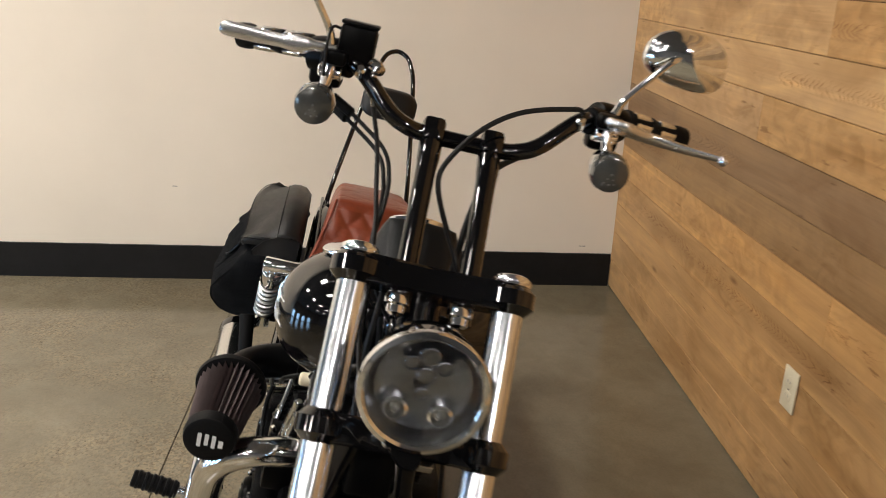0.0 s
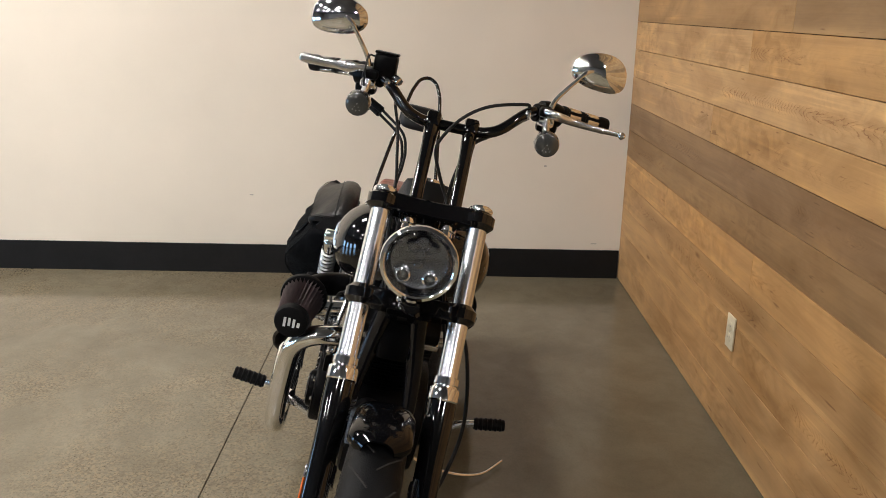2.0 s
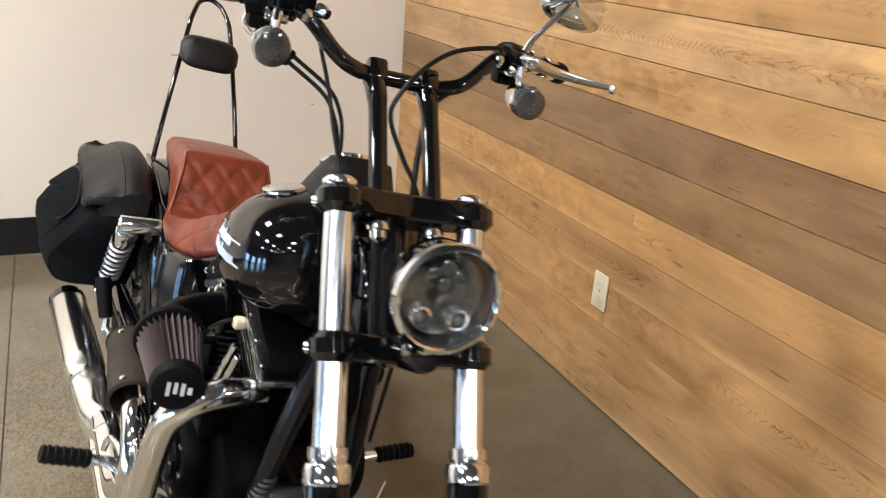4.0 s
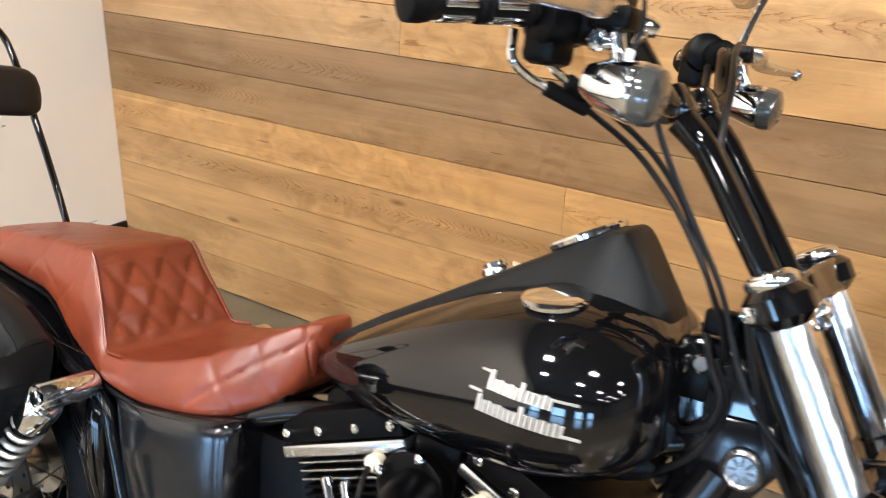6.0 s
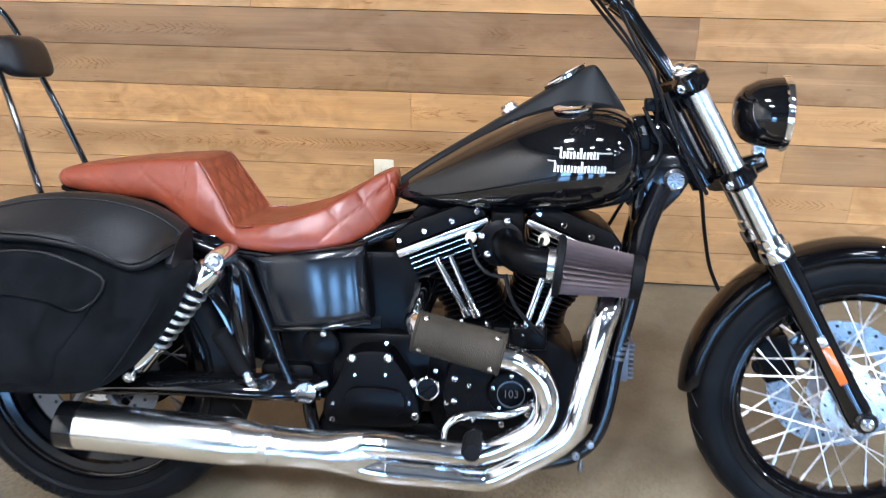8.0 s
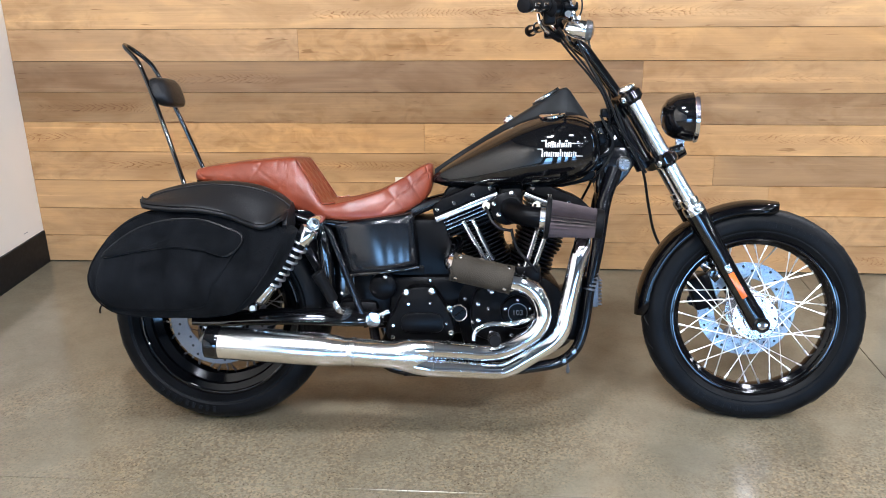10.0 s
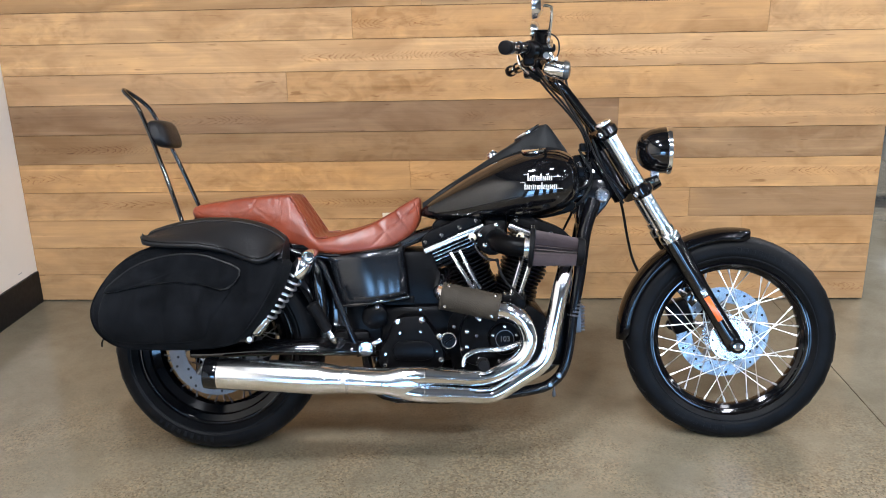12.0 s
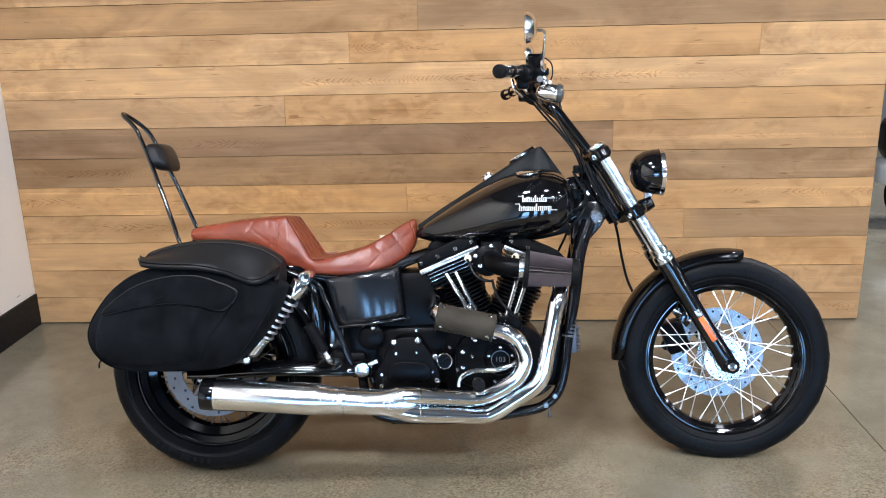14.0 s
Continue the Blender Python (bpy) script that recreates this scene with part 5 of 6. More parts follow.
# ---- rear suspension and swingarm ----
def shock(s):
    a, b = Vector((0.3235, s * 0.215, 0.6180)), Vector((0.142, s * 0.222, 0.3755))
    d = (b - a).normalized()
    n = (b - a).length
    sh = part("shock_absorber", rod(a + d * 0.02, b - d * 0.015, 0.0175, seg=18), M_RUBBER, bike, "chrome coil-over rear shock")
    part("upper_cover", lathe([(0.019, 0.016), (0.0255, 0.020), (0.0275, 0.023), (0.0275, 0.066), (0.0265, 0.069), (0.018, 0.069)], a, d, seg=20), M_CHROME, sh)
    part("lower_cover", lathe([(0.016, n - 0.086), (0.0265, n - 0.085), (0.0265, n - 0.080), (0.0225, n - 0.078), (0.0225, n - 0.026), (0.0210, n - 0.023), (0.012, n - 0.012)], a, d, seg=20), M_CHROME, sh)
    m = axis_matrix(a, d)
    turns, z0, z1 = 7.5, 0.07, n - 0.08
    pts = [m @ Vector((0.0242 * math.cos(t), 0.0242 * math.sin(t), z0 + (z1 - z0) * k / 135)) for k, t in ((k, 2 * math.pi * turns * k / 135) for k in range(136))]
    part("coil_spring", tube(pts, 0.0044, seg=8, smooth=False), M_SPRING, sh, "bright plated coil spring")
    part("upper_eye", lathe([(0.019, -0.070), (0.0205, -0.068), (0.0205, 0.022), (0.0185, 0.025), (0.0165, 0.024), (0.0160, 0.019), (0.0115, 0.019), (0.0110, 0.026), (0.009, 0.028), (0.001, 0.0285)], a, (0, s, 0), seg=24), M_CHROME, sh, "chrome mounting stud")
    part("lower_eye", lathe([(0.013, -0.022), (0.013, 0.018), (0.009, 0.021), (0.008, 0.018), (0.001, 0.018)], b, (0, s, 0), seg=18), M_CHROME, sh)
    part("swingarm_rail", tube([(0.50, s * 0.115, 0.325), (0.40, s * 0.145, 0.33), (0.20, s * 0.16, 0.335), (0.02, s * 0.16, 0.325), (-0.06, s * 0.16, 0.322)], [0.031, 0.031, 0.028, 0.025, 0.018], seg=20, flat=0.6), M_GLOSS, bike, "gloss black swingarm rail")
    part("frame_strut", tube([(0.458, s * 0.135, 0.30), (0.4406, s * 0.14, 0.348), (0.416, s * 0.14, 0.414), (0.367, s * 0.14, 0.5435), (0.338, s * 0.14, 0.595), (0.22, s * 0.135, 0.64)], 0.0105, seg=12), M_FRAME, bike, "black rear frame strut")
    part("fender_strut", prism([(0.35, 0.645), (0.34, 0.60), (0.20, 0.60), (0.02, 0.655), (-0.10, 0.675), (-0.10, 0.70), (0.05, 0.69), (0.22, 0.65)], s * 0.122, s * 0.132, 0.003), M_GLOSS, bike, "gloss black fender strut")
    pg = part("passenger_peg", rod((0.334, s * 0.255, 0.482), (0.377, s * 0.240, 0.399), 0.0185, seg=18, r2=0.016), M_RUBBER, bike, "folded black passenger peg")
    part("peg_hinge", tube([(0.378, s * 0.240, 0.398), (0.393, s * 0.232, 0.370), (0.405, s * 0.15, 0.35)], [0.008, 0.011, 0.012], seg=10), M_ALU, pg)
    part("pivot_cap", lathe([(0.026, 0), (0.026, 0.012), (0.022, 0.018), (0.001, 0.019)], (0.479, s * 0.140, 0.324), (0, s, 0), seg=24), M_CHROME, bike, "chrome swingarm pivot cap")


both(shock)

# ---- frame ----
def frame_side(s):
    part("frame_tube", tube([(1.198, s * 0.030, 0.765), (1.166, s * 0.045, 0.67), (1.146, s * 0.066, 0.53), (1.124, s * 0.076, 0.41), (1.110, s * 0.086, 0.305), (1.090, s * 0.090, 0.235), (1.053, s * 0.094, 0.1950), (0.990, s * 0.105, 0.1760), (0.80, s * 0.118, 0.158), (0.55, s * 0.118, 0.165), (0.49, s * 0.112, 0.22), (0.47, s * 0.11, 0.32)], [0.025, 0.0225, 0.0190, 0.0170, 0.0160, 0.016, 0.016, 0.016, 0.016, 0.016, 0.015, 0.015], seg=14), M_FRAME, bike, "black lower frame tube")
    part("frame_rail", tube([(1.20, s * 0.02, 0.80), (1.05, s * 0.03, 0.745), (0.80, s * 0.045, 0.695), (0.66, s * 0.075, 0.665), (0.55, s * 0.10, 0.625), (0.42, s * 0.115, 0.60), (0.30, s * 0.12, 0.62)], 0.0155, seg=12), M_FRAME, bike, "black upper frame rail")
    part("neck_gusset", prism([(1.245, 0.835), (1.262, 0.79), (1.235, 0.745), (1.195, 0.70), (1.170, 0.735), (1.150, 0.80), (1.175, 0.83)], s * 0.010, s * 0.040, 0.006), M_FRAME, bike, "black steering neck gusset")
    md = part("neck_medallion", lathe([(0.023, 0), (0.023, 0.006), (0.019, 0.009), (0.016, 0.007), (0.001, 0.0075)], (1.222, s * 0.042, 0.780), (0, s, 0), seg=28), M_STEEL, bike, "round silver neck medallion")
    for k in range(8):
        a = math.pi * k / 4
        part("medallion_bar", block(0, 0, 0, 0.009, 0.002, 0.003, 0.0005, m=Matrix.Rotation(-a, 4, "Y")), M_STEEL_DULL, md, "", Matrix.Translation((1.222 + 0.010 * math.cos(a), s * 0.0497, 0.780 + 0.010 * math.sin(a))))
    part("tank_bolt", lathe([(0.011, 0), (0.011, 0.014), (0.008, 0.017)], (1.153, s * 0.024, 0.876), (0.2, s, 0.2), seg=14), M_CHROME, bike, "chrome tank bolt")
    part("tank_bracket", block(1.150, s * 0.02, 0.86, 0.04, 0.035, 0.05, 0.006), M_SATIN, bike, "")


both(frame_side)
for k in range(6):
    a = Vector((1.1235, -0.0762, 0.4030)) + Vector((0.0022, 0.0010, 0.0118)) * k
    part("label_band", rod(a, a + Vector((0.0012, 0.0006, 0.0066)), 0.0176, seg=18, edge=0.0004), M_STEEL_DULL, bike, "worn grey label band on the frame tube")
for k in range(6):
    a0 = Vector((1.17 + 0.012 * k, -0.045 + 0.014 * k, 0.89 - 0.006 * k))
    part("neck_cable", tube([a0, a0 + Vector((0.02, 0.005, -0.05)), a0 + Vector((0.0, 0.0, -0.11)), a0 + Vector((-0.05, 0.01, -0.16))], 0.0045 + 0.001 * (k % 3), seg=7), M_CABLE, bike, "black cable at the steering neck")
for line in ([(1.190, -0.052, 0.955), (1.201, -0.056, 0.923), (1.231, -0.060, 0.845), (1.262, -0.060, 0.790), (1.287, -0.050, 0.754)],
             [(1.150, -0.040, 0.925), (1.168, -0.052, 0.885), (1.186, -0.056, 0.850), (1.176, -0.052, 0.815), (1.150, -0.040, 0.800)]):
    part("neck_cable", tube(line, 0.0042, seg=7), M_CABLE, bike, "black cable at the steering neck")
part("switch_box", block(1.168, -0.040, 0.930, 0.034, 0.030, 0.026, 0.004), M_SATIN, bike, "small black switch box behind the top clamp")
neck = part("neck_casting", prism(rounded([(1.120, 0.893), (1.152, 0.909), (1.190, 0.902), (1.222, 0.868), (1.245, 0.81), (1.238, 0.758), (1.212, 0.722), (1.170, 0.684), (1.143, 0.695), (1.146, 0.781), (1.138, 0.84)], 3), -0.034, 0.034, 0.010, seg=3), M_GLOSS, bike, "gloss black cast steering neck")
for s in (-1, 1):
    part("lock_hole", lathe([(0.011, 0), (0.012, 0.004), (0.009, 0.005), (0.008, 0.001), (0.001, 0.001)], (1.180, s * 0.034, 0.862), (0, s, 0), seg=18), M_SATIN, neck)
    part("neck_bolt", lathe([(0.009, 0), (0.009, 0.007), (0.006, 0.009)], (1.172, s * 0.034, 0.725), (0, s, 0), seg=12), M_CHROME, neck)
part("drive_pulley", lathe([(0.03, -0.014), (0.135, -0.012), (0.140, -0.016), (0.146, -0.014), (0.146, 0.014), (0.140, 0.016), (0.03, 0.014)], (0.002, 0.085, 0.323), (0, 1, 0), seg=64), M_SATIN, bike, "black belt drive pulley")
part("swingarm_pivot", block(0.43, 0, 0.340, 0.12, 0.24, 0.07, 0.02), M_SATIN, bike, "black swingarm pivot housing")
# plain black block added to keep the gap under the tank dark
part("spine_cover", prism(rounded([(0.70, 0.668), (0.70, 0.712), (0.85, 0.735), (1.02, 0.750), (1.125, 0.765), (1.130, 0.735), (1.04, 0.712), (0.92, 0.700), (0.80, 0.675)], 3), -0.062, 0.062, 0.008), M_SATIN, bike, "black filler block added under the tank")
part("neck_box", block(1.165, 0, 0.66, 0.035, 0.075, 0.13, 0.01), M_SATIN, bike, "black coil box behind the neck")

part("drain_plug", lathe([(0.003, 0.0), (0.003, -0.012), (0.0055, -0.015), (0.0065, -0.028), (0.004, -0.033), (0.001, -0.034)], (1.0615, -0.090, 0.182), seg=12), M_STEEL_DULL, bike, "dull steel drain plug under the frame")
for k, (x, z) in enumerate(((1.076, 0.222), (1.048, 0.194))):
    part("frame_bolt", lathe([(0.009, 0), (0.009, 0.005), (0.006, 0.008)], (x, -0.108, z), (0, -1, 0), seg=12), M_STEEL, bike, "")

# ---- engine ----
CRANK = Vector((0.885, 0, 0.34))
case = prism(rounded([(0.74, 0.26), (0.73, 0.40), (0.80, 0.455), (0.885, 0.475), (0.97, 0.455), (1.04, 0.40), (1.05, 0.30), (1.0, 0.22), (0.885, 0.19), (0.79, 0.21)], 4), -0.115, 0.13, 0.012)
engine = part("crankcase", case, M_WRINKLE, bike, "black v-twin engine crankcase")
gear = prism(rounded([(0.775, 0.29), (0.775, 0.40), (0.83, 0.435), (0.91, 0.43), (0.965, 0.395), (0.975, 0.33), (0.94, 0.28), (0.86, 0.262)], 4), -0.165, -0.11, 0.01)
part("gear_cover", gear, M_WRINKLE, engine, "black gearcase cover")
for k in range(9):
    a = 2 * math.pi * k / 9
    part("cover_screw", lathe([(0.0065, 0), (0.0065, 0.005), (0.004, 0.006)], (0.872 + 0.088 * math.cos(a), -0.164, 0.352 + 0.07 * math.sin(a)), (0, -1, 0), seg=10), M_CHROME, engine)
part("timer_cover", lathe([(0.050, 0), (0.050, 0.008), (0.046, 0.014), (0.040, 0.016), (0.001, 0.017)], (0.904, -0.165, 0.354), (0, -1, 0), seg=40), M_SATIN, engine, "round black timer cover")
part("cover_ring", lathe([(0.0285, 0.0165), (0.0285, 0.019), (0.0265, 0.019), (0.0265, 0.0165)], (0.904, -0.165, 0.354), (0, -1, 0), seg=36, caps=False), M_STEEL_DULL, engine)
for k in range(5):
    a = 2 * math.pi * k / 5 + math.pi / 2
    part("cover_screw", lathe([(0.0045, 0.014), (0.0045, 0.018), (0.003, 0.0185)], (0.904 + 0.038 * math.cos(a), -0.165, 0.354 + 0.038 * math.sin(a)), (0, -1, 0), seg=10), M_CHROME, engine)
txt = bpy.data.curves.new("capacity_mark", "FONT")
txt.body, txt.size, txt.extrude, txt.align_x, txt.align_y = "103", 0.022, 0.0008, "CENTER", "CENTER"
tx = new("capacity_mark", txt)
tx.data.materials.append(M_STEEL_DULL)
tx.parent = bike
tx.matrix_local = pose(0.904, -0.1828, 0.354, 90, 0, 0)


def cylinder_side(name, sgn):
    """A finned barrel with head and rocker box, raked by 22.5 degrees."""
    tilt = Matrix.Translation(CRANK) @ Matrix.Rotation(radians(22.5 * sgn), 4, "Y")
    fins = []
    for k in range(11):
        z = 0.135 + 0.0125 * k
        w = 0.070 + 0.004 * math.sin(k)
        ring = [[Vector((x, y, z + dz)) for x, y in oval(28, w * g, (w + 0.022) * g, 3.2)] for dz, g in ((-0.0022, 0.97), (-0.0016, 1.0), (0.0016, 1.0), (0.0022, 0.97))]
        fins.append(loft(ring))
    barrel = lathe([(0.058, 0.11), (0.058, 0.28)], (0, 0, 0), (0, 0, 1), None, 24)
    cyl = part(name, barrel, M_SATIN, bike, "black finned cylinder", tilt)
    for fin in fins:
        part("fin", fin, M_SATIN, cyl, "", tilt)
    edges_ = []
    head = bmesh.new()
    for k in range(5):
        z = 0.278 + 0.0115 * k
        block(0, 0, z, 0.165, 0.205, 0.0045, 0.0012, head, seg=1)
        if k > 1:
            edges_.append(block(0, -0.1035, z, 0.160, 0.002, 0.0022, 0.0004, seg=1))
    block(0, 0, 0.30, 0.135, 0.17, 0.06, 0.01, head)
    part("cylinder_head", head, M_SATIN, cyl, "black cylinder head", tilt)
    for edge in edges_:
        part("fin_edge", edge, M_ALU, cyl, "bright machined fin edge", tilt)
    part("rocker_base", block(0, 0, 0.341, 0.200, 0.220, 0.017, 0.003), M_ALU, cyl, "bright rocker box spacer", tilt)
    rb = prism([(-0.100, 0.352), (-0.095, 0.378), (-0.06, 0.392), (0.06, 0.392), (0.095, 0.378), (0.100, 0.352)], -0.108, 0.108, 0.005)
    part("rocker_cover", rb, M_WRINKLE, cyl, "black rocker cover", tilt)
    for x in (-0.085, -0.03, 0.03, 0.085):
        part("rocker_bolt", lathe([(0.0065, 0), (0.0065, 0.006), (0.004, 0.008)], (x, -0.107, 0.367), (0, -1, 0), seg=10), M_CHROME, cyl, "", tilt)
    part("head_bolt", lathe([(0.010, 0), (0.012, 0.01), (0.012, 0.018), (0.008, 0.022)], (-sgn * 0.055, -0.105, 0.324), (0, -1, 0), seg=16), M_PLATE, cyl, "", tilt)
    return cyl


cylinder_side("rear_cylinder", -1)
cylinder_side("front_cylinder", 1)
for a, b in (((0.742, -0.118, 0.615), (0.812, -0.138, 0.500)), ((0.772, -0.118, 0.620), (0.832, -0.142, 0.500)), ((1.000, -0.118, 0.615), (0.945, -0.138, 0.460)), ((0.972, -0.118, 0.625), (0.922, -0.142, 0.465))):
    part("pushrod_tube", rod(a, b, 0.0075, seg=14), M_CHROME, engine, "chrome pushrod tube")
    part("tube_collar", rod(Vector(b) + (Vector(a) - Vector(b)) * 0.14, b, 0.0115, seg=14), M_CHROME, engine)
for x in (0.825, 0.935):
    part("lifter_block", block(x, -0.125, 0.462, 0.075, 0.055, 0.05, 0.008), M_SATIN, engine, "black lifter block")
    for dx in (-0.026, 0.026):
        part("lifter_bolt", lathe([(0.006, 0), (0.006, 0.008), (0.004, 0.01)], (x + dx, -0.145, 0.486), (0, -0.4, 1), seg=10), M_CHROME, engine)

# air intake
ELB = part("intake_elbow", tube([(0.885, -0.06, 0.655), (0.884, -0.13, 0.653), (0.890, -0.180, 0.649), (0.910, -0.215, 0.643), (0.938, -0.230, 0.639), (0.972, -0.235, 0.636)], [0.032, 0.032, 0.031, 0.030, 0.029, 0.029], seg=24), M_SATIN, bike, "black intake elbow")
part("intake_plate", lathe([(0.044, 0), (0.047, 0.004), (0.047, 0.012), (0.04, 0.016)], (0.872, -0.118, 0.652), (0, -1, 0), seg=28), M_SATIN, ELB)
part("throttle_body", block(0.885, -0.05, 0.675, 0.07, 0.10, 0.085, 0.012), M_SATIN, ELB)
for p in ((0.848, -0.178, 0.64), (0.885, -0.135, 0.698), (0.835, -0.14, 0.668)):
    part("plate_bolt", lathe([(0.007, 0), (0.007, 0.006), (0.004, 0.008)], p, (-0.2, -1, 0.1), seg=12), M_CHROME, ELB)
part("hose_clamp", rod((0.960, -0.2345, 0.6365), (0.976, -0.2355, 0.635), 0.0345, seg=32, edge=0.001), M_ALU, ELB, "steel hose clamp")
FA, FB = Vector((0.978, -0.236, 0.636)), Vector((1.118, -0.246, 0.622))
fm, fn = axis_matrix(FA, FB - FA), (FB - FA).length
seg = 60
frings = []
for h, r in ((0.006, 0.0540), (fn * 0.33, 0.0495), (fn * 0.66, 0.0450), (fn, 0.0405)):
    frings.append([fm @ Vector(((r - (0.0150 if k % 2 else 0)) * math.cos(2 * math.pi * k / seg), (r - (0.0150 if k % 2 else 0)) * math.sin(2 * math.pi * k / seg), h)) for k in range(seg)])
filt = part("air_filter", loft(frings), M_FILTER, bike, "cone air filter with dusty pleats", smooth=False)
part("filter_base", lathe([(0.034, -0.004), (0.0585, -0.002), (0.060, 0.003), (0.058, 0.010), (0.05, 0.012)], FA, FB - FA, seg=40), M_RUBBER, filt)
part("filter_cap", lathe([(0.036, fn - 0.006), (0.0415, fn - 0.004), (0.0415, fn + 0.008), (0.039, fn + 0.0155), (0.034, fn + 0.018), (0.001, fn + 0.018)], FA, FB - FA, seg=40), M_RUBBER, filt, "black rubber end cap with white mark")
for (u, v, lu, lv, r) in ((-0.014, 0.0, 0.006, 0.024, 0), (-0.003, 0.002, 0.006, 0.020, 0), (0.008, 0.0, 0.006, 0.022, 0), (0.019, -0.002, 0.007, 0.012, 0)):
    b = block(0, 0, 0, lu, lv, 0.0012, 0)
    b.transform(fm @ Matrix.Translation((u, v, fn + 0.0186)) @ Matrix.Rotation(radians(r), 4, "Z"))
    part("mark_bar", b, M_WHITE, filt)

# ---- exhaust ----
P1 = [(0.726, -0.07, 0.540), (0.716, -0.14, 0.522), (0.713, -0.20, 0.510), (0.722, -0.234, 0.502), (0.752, -0.248, 0.490), (0.858, -0.252, 0.464), (0.917, -0.253, 0.450), (0.9555, -0.253, 0.419), (0.973, -0.252, 0.366), (0.954, -0.250, 0.316), (0.907, -0.248, 0.282), (0.853, -0.247, 0.257), (0.806, -0.246, 0.2515), (0.755, -0.246, 0.2550), (0.655, -0.246, 0.2610), (0.600, -0.246, 0.2600), (0.560, -0.246, 0.2520)]
P2 = [(1.075, -0.09, 0.590), (1.086, -0.145, 0.590), (1.088, -0.190, 0.580), (1.081, -0.222, 0.555), (1.067, -0.238, 0.515), (1.0495, -0.244, 0.435), (1.035, -0.246, 0.362), (1.0264, -0.246, 0.322), (1.000, -0.246, 0.284), (0.931, -0.246, 0.2386), (0.8754, -0.246, 0.2054), (0.838, -0.246, 0.1985), (0.755, -0.246, 0.2025), (0.655, -0.246, 0.2075), (0.600, -0.246, 0.2180), (0.560, -0.246, 0.2350)]
R1 = [0.0245] * (len(P1) - 3) + [0.0275, 0.0270, 0.0200]
R2 = [0.0245] * (len(P2) - 3) + [0.0275, 0.0270, 0.0200]
ex = part("exhaust_pipe", tube(P1, R1, seg=28, steps=8), M_PIPE, bike, "chrome rear cylinder exhaust pipe")
ex2 = part("exhaust_pipe", tube(P2, R2, seg=28, steps=8), M_PIPE, bike, "chrome front cylinder exhaust pipe")
for owner, q in ((ex, (0.665, 0.2605)), (ex2, (0.665, 0.2068))):
    part("pipe_seam", rod((q[0], -0.246, q[1]), (q[0] - 0.004, -0.246, q[1] + 0.0002), 0.0283, seg=32, edge=0.0012), M_PIPE, owner)
mufd = Vector((-1, -0.06, 0.081)).normalized()
mo = Vector((0.70, -0.246, 0.2335))
muf = loft([[mo + mufd * u + Vector((0, y, z)) for y, z in oval(36, wy, wz, 2)] for u, wy, wz in
            ((0.055, 0.014, 0.034), (0.085, 0.024, 0.048), (0.110, 0.031, 0.0480), (0.128, 0.035, 0.0445), (0.145, 0.038, 0.0405), (0.160, 0.0385, 0.0390), (0.255, 0.0385, 0.0390), (0.258, 0.0405, 0.0410), (0.274, 0.0405, 0.0410), (0.277, 0.0385, 0.0390), (0.292, 0.0385, 0.0390),
             (0.298, 0.0420, 0.0420), (0.330, 0.0450, 0.0450), (0.336, 0.0470, 0.0470), (0.342, 0.0472, 0.0472), (0.642, 0.0465, 0.0465), (0.648, 0.0445, 0.0445))])
mf = part("muffler", muf, M_MUFFLER, bike, "long chrome muffler with a two-into-one collector")
part("muffler_tip", lathe([(0.0460, 0.642), (0.0475, 0.652), (0.0455, 0.682), (0.040, 0.685), (0.034, 0.669), (0.033, 0.630)], mo, mufd, seg=36), M_GLOSS, mf, "black muffler end cap")
part("muffler_band", lathe([(0.0405, 0.262), (0.0425, 0.263), (0.0425, 0.269), (0.0405, 0.270)], mo, mufd, seg=32, caps=False), M_ALU, mf, "steel muffler band")
# brown wrap shield with rivets
sa, sb = Vector((0.715, -0.247, 0.500)), Vector((0.885, -0.258, 0.463))
sm, sn = axis_matrix(sa, sb - sa), (sb - sa).length
rings = []
for k in range(13):
    h = sn * k / 12
    r = 0.040 + 0.0015 * noise.noise(Vector((k * 0.6, 2, 0)))
    arc = [radians(-105 + 210 * q / 22) for q in range(23)]
    base = math.atan2((sm.inverted().to_3x3() @ Vector((0, -1, 0.25))).y, (sm.inverted().to_3x3() @ Vector((0, -1, 0.25))).x)
    rings.append([sm @ Vector((r * math.cos(base + a), r * math.sin(base + a), h)) for a in arc] + [sm @ Vector(((r - 0.004) * math.cos(base + a), (r - 0.004) * math.sin(base + a), h)) for a in reversed(arc)])
sh = part("heat_shield", loft(rings), M_SHIELD, bike, "brown textured heat shield wrap with rivets")
for h in (0.018, sn - 0.018):
    for a in (-46, 50):
        t = base + radians(a)
        n_ = sm.to_3x3() @ Vector((math.cos(t), math.sin(t), 0))
        part("rivet", lathe([(0.006, 0), (0.0055, 0.002), (0.003, 0.0035), (0.001, 0.004)], sm @ Vector((0.0405 * math.cos(t), 0.0405 * math.sin(t), h)), n_, seg=12), M_CHROME, sh)
    part("stitched_edge", tube([sm @ Vector((0.0415 * math.cos(base + radians(a)), 0.0415 * math.sin(base + radians(a)), h + (-0.014 if h < 0.05 else 0.014))) for a in range(-100, 101, 20)], 0.0015, seg=6), M_SHIELD, sh)

